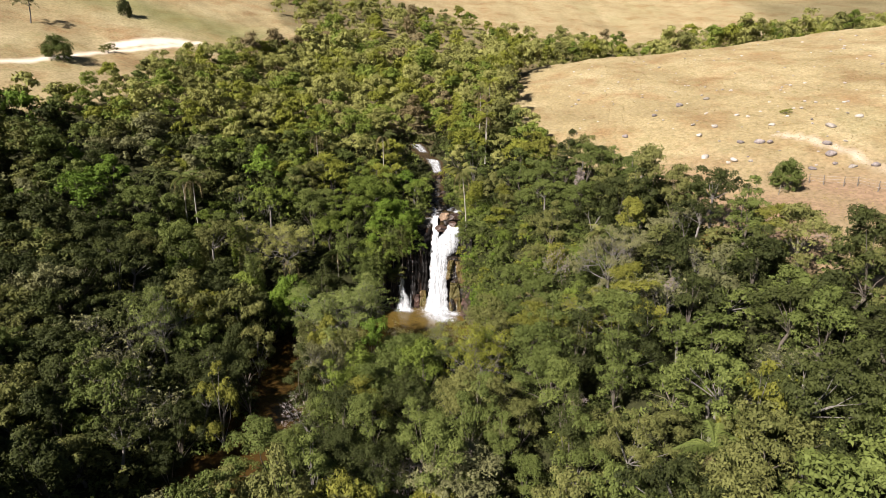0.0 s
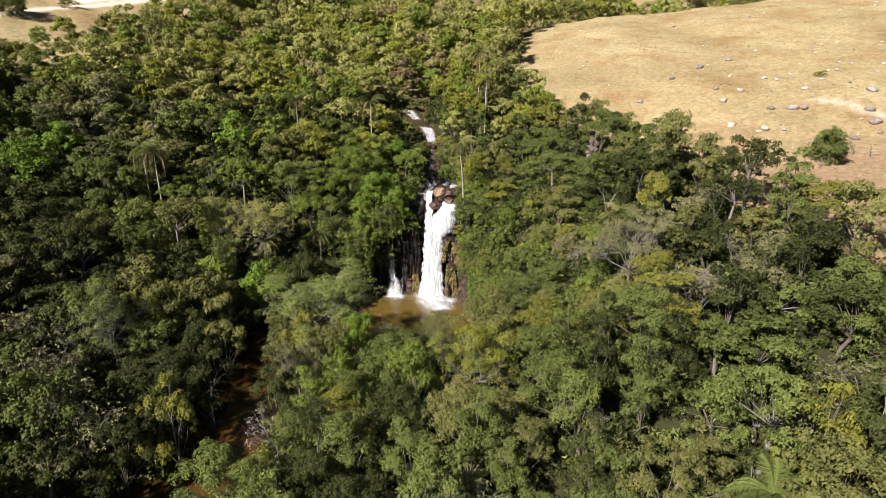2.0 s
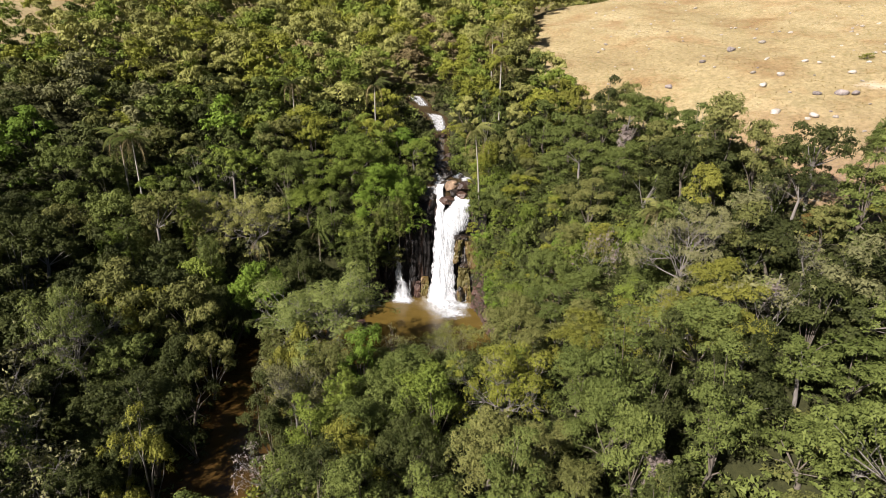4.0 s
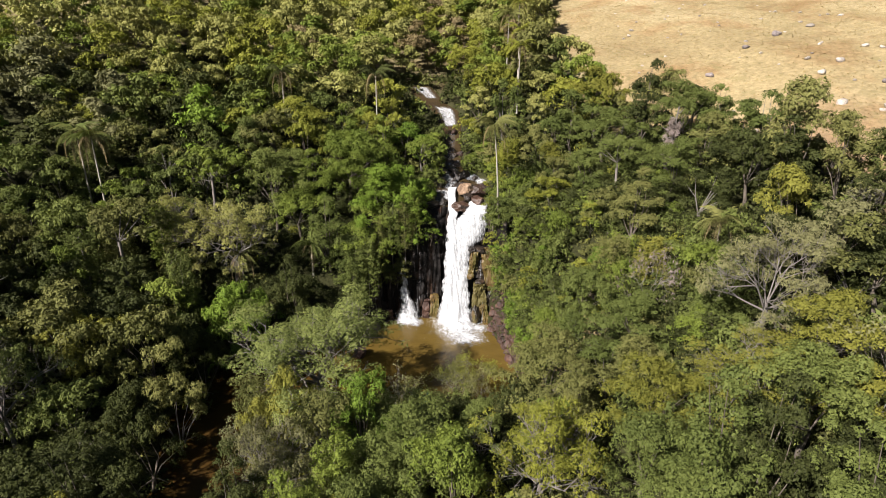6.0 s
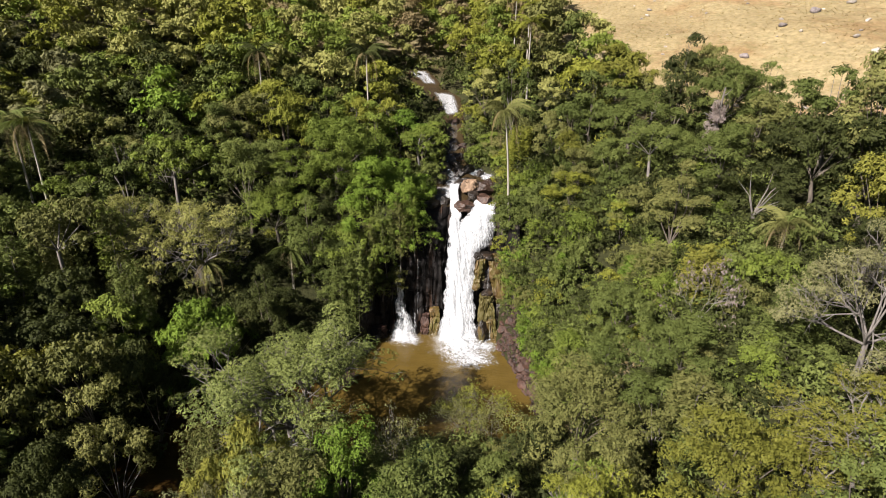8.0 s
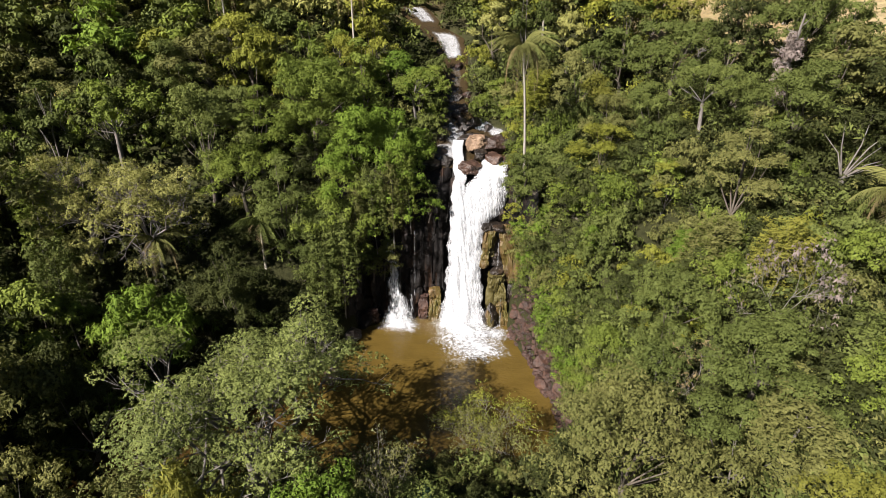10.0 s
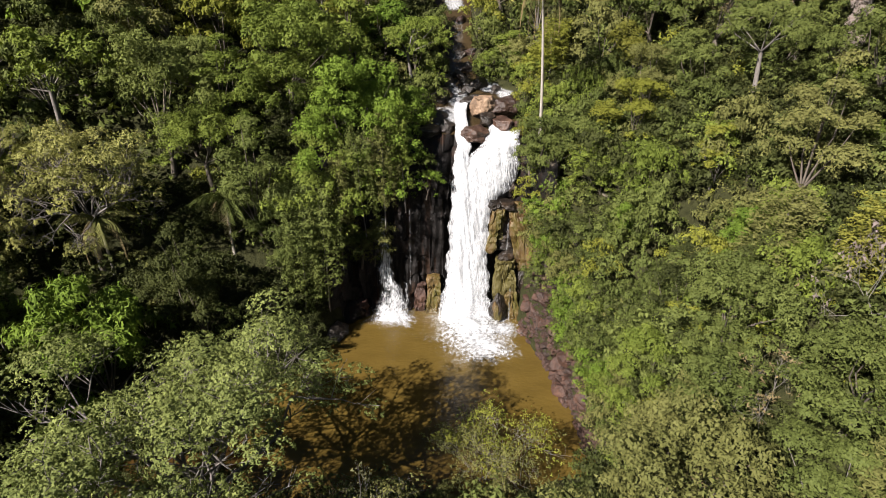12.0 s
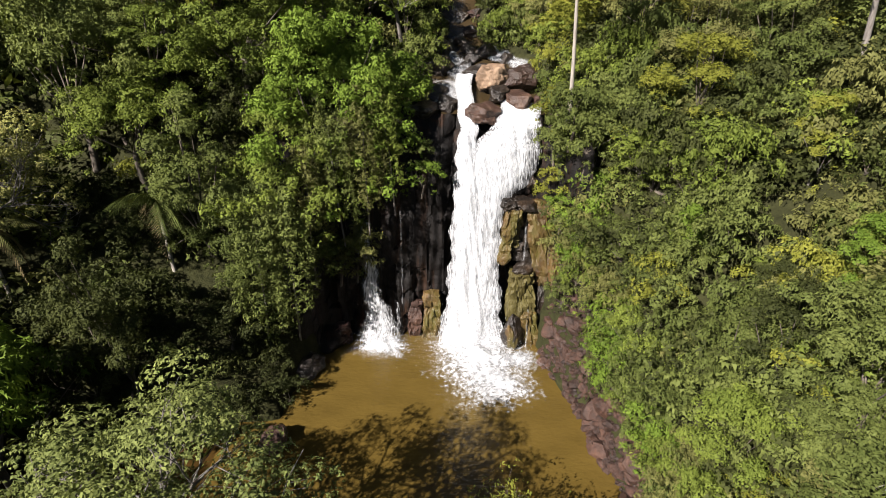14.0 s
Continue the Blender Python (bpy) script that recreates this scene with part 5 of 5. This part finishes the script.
for x, y, top, leaf, k in [(-12.2, -39.6, 7.9, "mauve", 0.8), (-3.8, -46.4, 6.4, "mauve", 0.85), (-1.0, -47.0, 6.0, "mauve", 0.75), (22.3, -29.2, 14.9, "dry", 0.9), (11.4, -19.9, 11.6, "dry", 0.6), (15.3, -19.3, 18.5, "mauve", 0.7),
                           (38.2, -15.0, 21.0, "mauve", 0.8), (40.5, -14.0, 21.5, "mauve", 0.7), (42.0, -17.0, 20.5, "mauve", 0.7), (46.0, -24.0, 19.0, "mauve", 0.6), (13.0, -16.0, 13.5, "dry", 0.6), (8.8, -22.8, 8.8, "dry", 0.6)]:
    crown_at("bare", x, y, top, leaf, k, variant=1)
for x, y, top, k in [(-29.5, -39.5, 11.6, 1.2), (-33.0, -37.0, 11.5, 1.1), (-26.6, -42.6, 9.5, 1.1), (-38.0, -33.0, 13.0, 1.2), (24.1, -33.8, 19.4, 1.15), (29.5, -28.6, 20.0, 0.9), (33.0, -43.8, 15.4, 1.0), (28.6, -45.6, 13.0, 0.9), (31.5, -19.0, 23.5, 0.9)]:
    crown_at("bare", x, y, top, "grey", k, variant=0)
for x, y, top in [(20.7, -3.5, 25.4), (14.6, -41.2, 9.3), (26.0, -31.0, 17.0)]:
    crown_at("snag", x, y, top, "mauve", 0.9)
plant("round", 33.9, -22.0, "rust", 0.5)
# the small tree and the bleached branches that stand before the pool
plant("pool", 0.9, -17.6, "yellow", 1.15, z=-0.6)
plant("pool", 2.2, -17.9, "olive", 0.9, z=-0.5)
plant("pool", -0.2, -18.2, "olive", 0.95, z=-0.4)
crown_at("bare", -4.7, -24.0, 9.4, "grey", 0.55, variant=1)
plant("pool", -3.4, -23.8, "olive", 1.0, z=1.6)
plant("bare", -7.6, -20.0, "dry", 0.45, z=0.2, variant=1)
for k in range(10):
    plant("shrub", rng.uniform(-7, 4.5), rng.uniform(-24, -20.5), str(rng.choice(["dark", "mid", "olive"])), rng.uniform(0.5, 0.85))
for x, y, z, leaf, k in [(-3.4, -1.5, 10.0, "bright", 0.75), (-3.9, -1.2, 11.2, "mid", 0.8), (3.7, -1.0, 11.6, "mid", 0.9), (3.9, -1.5, 9.4, "yellow", 0.8), (4.2, -2.4, 8.2, "bright", 0.9), (4.0, -2.8, 13.6, "mid", 1.1),
                         (4.6, -3.6, 12.4, "mid", 1.1), (3.6, -0.6, 13.2, "yellow", 0.8), (4.5, -3.4, 6.2, "olive", 0.9), (4.9, -4.8, 7.6, "mid", 1.1), (4.2, 1.2, 13.6, "mid", 1.0), (4.6, -4.6, 4.6, "mid", 0.9)]:
    plant("shrub", x, y, leaf, k, z=z)
# growth closing over the brook above the falls
for x, y, leaf, k in [(-3.9, 4.6, "mid", 0.9), (-3.6, 7.0, "fresh", 1.0), (-3.4, 9.4, "mid", 1.0), (-3.5, 12.0, "olive", 1.1), (-3.2, 14.6, "mid", 1.0), (4.2, 4.0, "yellow", 0.9), (4.0, 8.6, "fresh", 1.0), (2.4, 10.2, "mid", 1.1), (1.0, 12.6, "mid", 1.1), (0.8, 15.2, "yellow", 1.1), (3.4, 9.8, "olive", 1.2), (1.4, 10.0, "fresh", 0.9), (4.6, 6.4, "fresh", 1.1)]:
    plant("shrub", x, y, leaf, k, tall=1.3)
for x, y, top, leaf, k in [(2.9, 10.6, 20.0, "fresh", 0.8), (-4.6, 8.4, 21.0, "mid", 0.8), (-4.2, 11.6, 21.0, "fresh", 0.8), (4.9, 7.8, 19.5, "yellow", 0.8)]:
    crown_at("slim", x, y, top, leaf, k)
# vines and shrubs over the rock beside the pool
for k in range(64):
    y = rng.uniform(-15.5, 1.0)
    x = np.interp(y, [-15.5, -8, -4, 0.5], [8.3, 6.7, 5.1, 4.6]) + abs(rng.normal()) * 3.2
    plant("shrub", x, y, str(rng.choice(["mid", "yellow", "fresh", "dark"], p=[0.46, 0.08, 0.32, 0.14])), rng.uniform(0.7, 1.3), tall=rng.uniform(0.7, 1.7))
for k in range(40):
    y = rng.uniform(-18.5, -7.5)
    x = np.interp(y, [-18, -15.5, -8], [6.6, 8.0, 6.7]) + rng.uniform(0, 3.4)
    plant("shrub", x, y, str(rng.choice(["mid", "yellow", "fresh", "dark"], p=[0.46, 0.08, 0.30, 0.16])), rng.uniform(0.5, 0.95), tall=rng.uniform(0.7, 1.6))
for k in range(16):
    a = rng.uniform(0, 1)
    plant("shrub", *((-11.4 + rng.normal() * 0.8, -15 + 12 * a) if k % 3 else (-9 + 15 * a, -19.8 + rng.normal() * 0.5)), str(rng.choice(["dark", "mid", "olive"])), rng.uniform(0.5, 0.8))
# shrubs all dark-leaved, their colour carrying the left bank's shade
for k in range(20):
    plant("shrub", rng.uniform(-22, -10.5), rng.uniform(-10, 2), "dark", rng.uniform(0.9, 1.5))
for k in range(38):
    plant("shrub", rng.uniform(10, 24), rng.uniform(-17, 2), str(rng.choice(["mid", "fresh", "olive", "dark"], p=[0.42, 0.13, 0.15, 0.3])), rng.uniform(0.8, 1.4), tall=rng.uniform(0.8, 1.5))
for k in range(18):
    plant("shrub", rng.uniform(8, 20), rng.uniform(-27, -17), str(rng.choice(["mid", "fresh", "olive", "dark"], p=[0.45, 0.15, 0.15, 0.25])), rng.uniform(0.8, 1.3), tall=rng.uniform(0.8, 1.4))
for k in range(8):
    y = rng.uniform(-9.5, -3.6)
    plant("shrub", np.interp(y, [-9.5, -3.6], [6.7, 4.9]) + rng.uniform(0, 0.8), y, str(rng.choice(["mid", "bright", "fresh"])), rng.uniform(0.4, 0.7))
for k in range(5):
    plant("shrub", -9.8 + 0.75 * k + rng.normal() * 0.2, -2.4 + rng.normal() * 0.3, str(rng.choice(["mid", "olive", "mid"])), rng.uniform(0.8, 1.1), z=rng.uniform(4.5, 8.5) + (1.5 if k > 4 else 0))
for x, y, k in [(13.2, -9.4, 1.3), (12.0, -9.2, 1.2), (14.4, -9.6, 1.3), (19.4, -18.2, 1.4), (20.6, -17.4, 1.3), (18.2, -18.6, 1.2)]:
    plant("shrub", x, y, str(rng.choice(["mid", "fresh", "olive"])), k, tall=1.3)
for kind, x, y, leaf, k in [("slim", 9.2, -13.2, "mid", 0.62), ("round", 11.0, -10.4, "dark", 0.55), ("slim", 8.2, -8.6, "bright", 0.5), ("round", 10.6, -17.2, "mid", 0.55), ("slim", 12.4, -15.0, "dark", 0.66),
                            ("ragged", 9.0, -18.8, "olive", 0.5), ("slim", 7.2, -5.4, "mid", 0.45), ("round", 13.2, -12.4, "bright", 0.6), ("ragged", 12.8, -8.0, "yellow", 0.5)]:
    plant(kind, x, y, leaf, k)
# growth leaning out over the shore stones
for k in range(46):
    y = -15.5 + 12.2 * (k + rng.uniform()) / 46
    x = np.interp(y, [-15.5, -14, -7, -4.8], [6.5, 6.6, 5.2, 4.3]) + rng.uniform(0.35, 1.0)
    plant("shrub", x, y, str(rng.choice(["mid", "bright", "fresh", "olive"])), rng.uniform(0.6, 0.95), tall=rng.uniform(1.0, 1.6))
# shrubs at the wood's edge and alone on the pasture
plant("bush", 50.0, -6.6, "mid", 1.0, tall=1.25)
plant("bush", -88.0, 40.5, "mid", 1.5)
plant("bush", -96.0, 83.0, "dark", 0.95, tall=1.4)
plant("umbrella", -107.5, 60.0, "grey", 1.0)
plant("shrub", -84, 53, "olive", 1.3)
plant("shrub", 29.5, 9.0, "mid", 0.8)
plant("shrub", 62.5, 19.0, "yellow", 0.6)

ALL_SITES = sites()
near = sorted([p for p in ALL_SITES if p[1] > -60], key=lambda p: abs(p[0]) * 0.9 + max(0.0, p[1] + 6) * 1.7 + max(0.0, -44 - p[1]) * 2)[:235]
for x, y in near:
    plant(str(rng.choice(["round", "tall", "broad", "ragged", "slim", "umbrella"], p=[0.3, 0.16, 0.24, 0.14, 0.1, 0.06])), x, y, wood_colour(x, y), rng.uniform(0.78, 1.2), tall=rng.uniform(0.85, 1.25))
undergrowth()
taken = set(near)
far_wood([p for p in ALL_SITES if p not in taken])

# ---- the pasture ----
FIELD = [rock_mesh("field_stone", 700 + k, ROCK_PALE, 1.0, rng.uniform(0.7, 1.0), rng.uniform(0.5, 0.75), 0.25, 2) for k in range(5)]
DUSKY = [rock_mesh("field_rock", 720 + k, ROCK_DUSK, 1.0, rng.uniform(0.7, 1.0), rng.uniform(0.5, 0.7), 0.3, 2) for k in range(3)]


def field_stone(x, y, r, dusky=False):
    ob = new("field_rock" if dusky else "field_stone", (DUSKY if dusky else FIELD)[int(rng.integers(3))])
    ob.matrix_basis = pose(x, y, ground_at(x, y) + r * 0.2, 0, 0, rng.uniform(0, 360)) @ Matrix.Diagonal((r, r, r, 1))
    tagged(ob, "dark weathered rock in dry pasture" if dusky else "pale rounded stone in dry pasture", "rock", "pasture stones")


for x, y, r in [(43.2, 5.5, 0.75), (46.5, 2.7, 0.6), (45.2, 13.7, 0.6), (48.9, 16.6, 0.65), (58.0, 14.8, 0.55), (66, 11, 0.9), (61.6, -2.9, 0.6), (54.7, 21.3, 0.5), (53.5, 33.1, 0.6), (72.9, 14.9, 0.7)]:
    field_stone(x, y, r)
for x, y, r in [(50.5, 9.3, 0.6), (53.0, 8.4, 0.9), (54.3, 7.4, 0.6), (62, 5, 0.8), (60.4, 0.8, 0.9), (56.4, -2, 0.6), (60, -1.2, 0.5), (64.5, -3.5, 0.7), (34, 20, 0.7), (41, 26, 0.6), (47, 30, 0.9)]:
    field_stone(x, y, r, True)
for k in range(170):
    y = rng.uniform(-4, 82)
    x = rng.uniform(24, 60 + y)
    if float(grass_share(x, y)) > 0.9:
        field_stone(x, y, rng.uniform(0.15, 0.42), k % 12 == 0)
POST_WOOD = bark_material("post_wood", (0.062, 0.0527, 0.0434), (0.1488, 0.1302, 0.1116))
WIRE, wn2, wl2, wp = material("fence_wire")
wp.inputs["Base Color"].default_value, wp.inputs["Metallic"].default_value, wp.inputs["Roughness"].default_value = (0.35, 0.34, 0.33, 1), 0.9, 0.5


def fence():
    """A line of weathered posts with three wires."""
    f = new("fence")
    post = mesh_from("post", *tube([(0, 0, -0.3), (0.02, 0, 0.7), (0, 0.01, 1.45)], [0.06, 0.055, 0.05], 7), POST_WOOD, True)
    spots = [(48.4, -8.3), (51.4, -7.2), (54.0, -5.6), (55.4, -6.7), (57.4, -8.0), (58.9, -8.6), (60.2, -10.9), (62.5, -12.5), (65, -14), (68, -16)]
    heads = []
    for x, y in spots:
        o = part("post", post, f)
        o.matrix_basis = pose(x, y, ground_at(x, y), rng.normal() * 4, rng.normal() * 4, 0)
        heads.append((x, y, ground_at(x, y)))
    for h in (0.5, 0.9, 1.3):
        part("wire", mesh_from("wire", *tube([(x, y, z + h) for x, y, z in heads], [0.012] * len(heads), 4), WIRE), f)
    return tagged(f, "weathered post and wire fence across dry pasture", "fence")


fence()


def tussocks():
    """Dry grass tufts over the pasture."""
    rnd = np.random.default_rng(31)
    n = 42000
    x, y = rnd.uniform(18, 95, n), rnd.uniform(-38, 84, n)
    keep = (grass_share(x, y) > 0.5) & (x < 40 + (y + 88) * 0.8)
    x, y = x[keep], y[keep]
    z = ground_height(x, y)
    base = np.stack([x, y, z], -1)
    a = rnd.uniform(0, 6.28, len(x))
    h, w = rnd.uniform(0.06, 0.2, len(x)), rnd.uniform(0.04, 0.10, len(x))
    side = np.stack([np.cos(a) * w, np.sin(a) * w, np.zeros_like(a)], -1)
    tip = np.stack([rnd.normal(size=len(x)) * 0.15, rnd.normal(size=len(x)) * 0.15, h], -1)
    v = np.stack([base - side, base + side, base + tip], 1).reshape(-1, 3)
    return tagged(new("grass", mesh_from("grass", v, np.arange(len(v)).reshape(-1, 3), STRAW)), "dry golden grass tufts on the hillside pasture", "grass", kind="stuff")


STRAW = leaf_material("straw", (0.156, 0.114, 0.049), (0.288, 0.228, 0.1084), 0.0, 0.8)
tussocks()

for kinds in (KINDS, FINE):
    for pair in kinds.values():
        for ob in set(pair) - USED:
            for o in (*ob.children, ob):
                bpy.data.objects.remove(o)
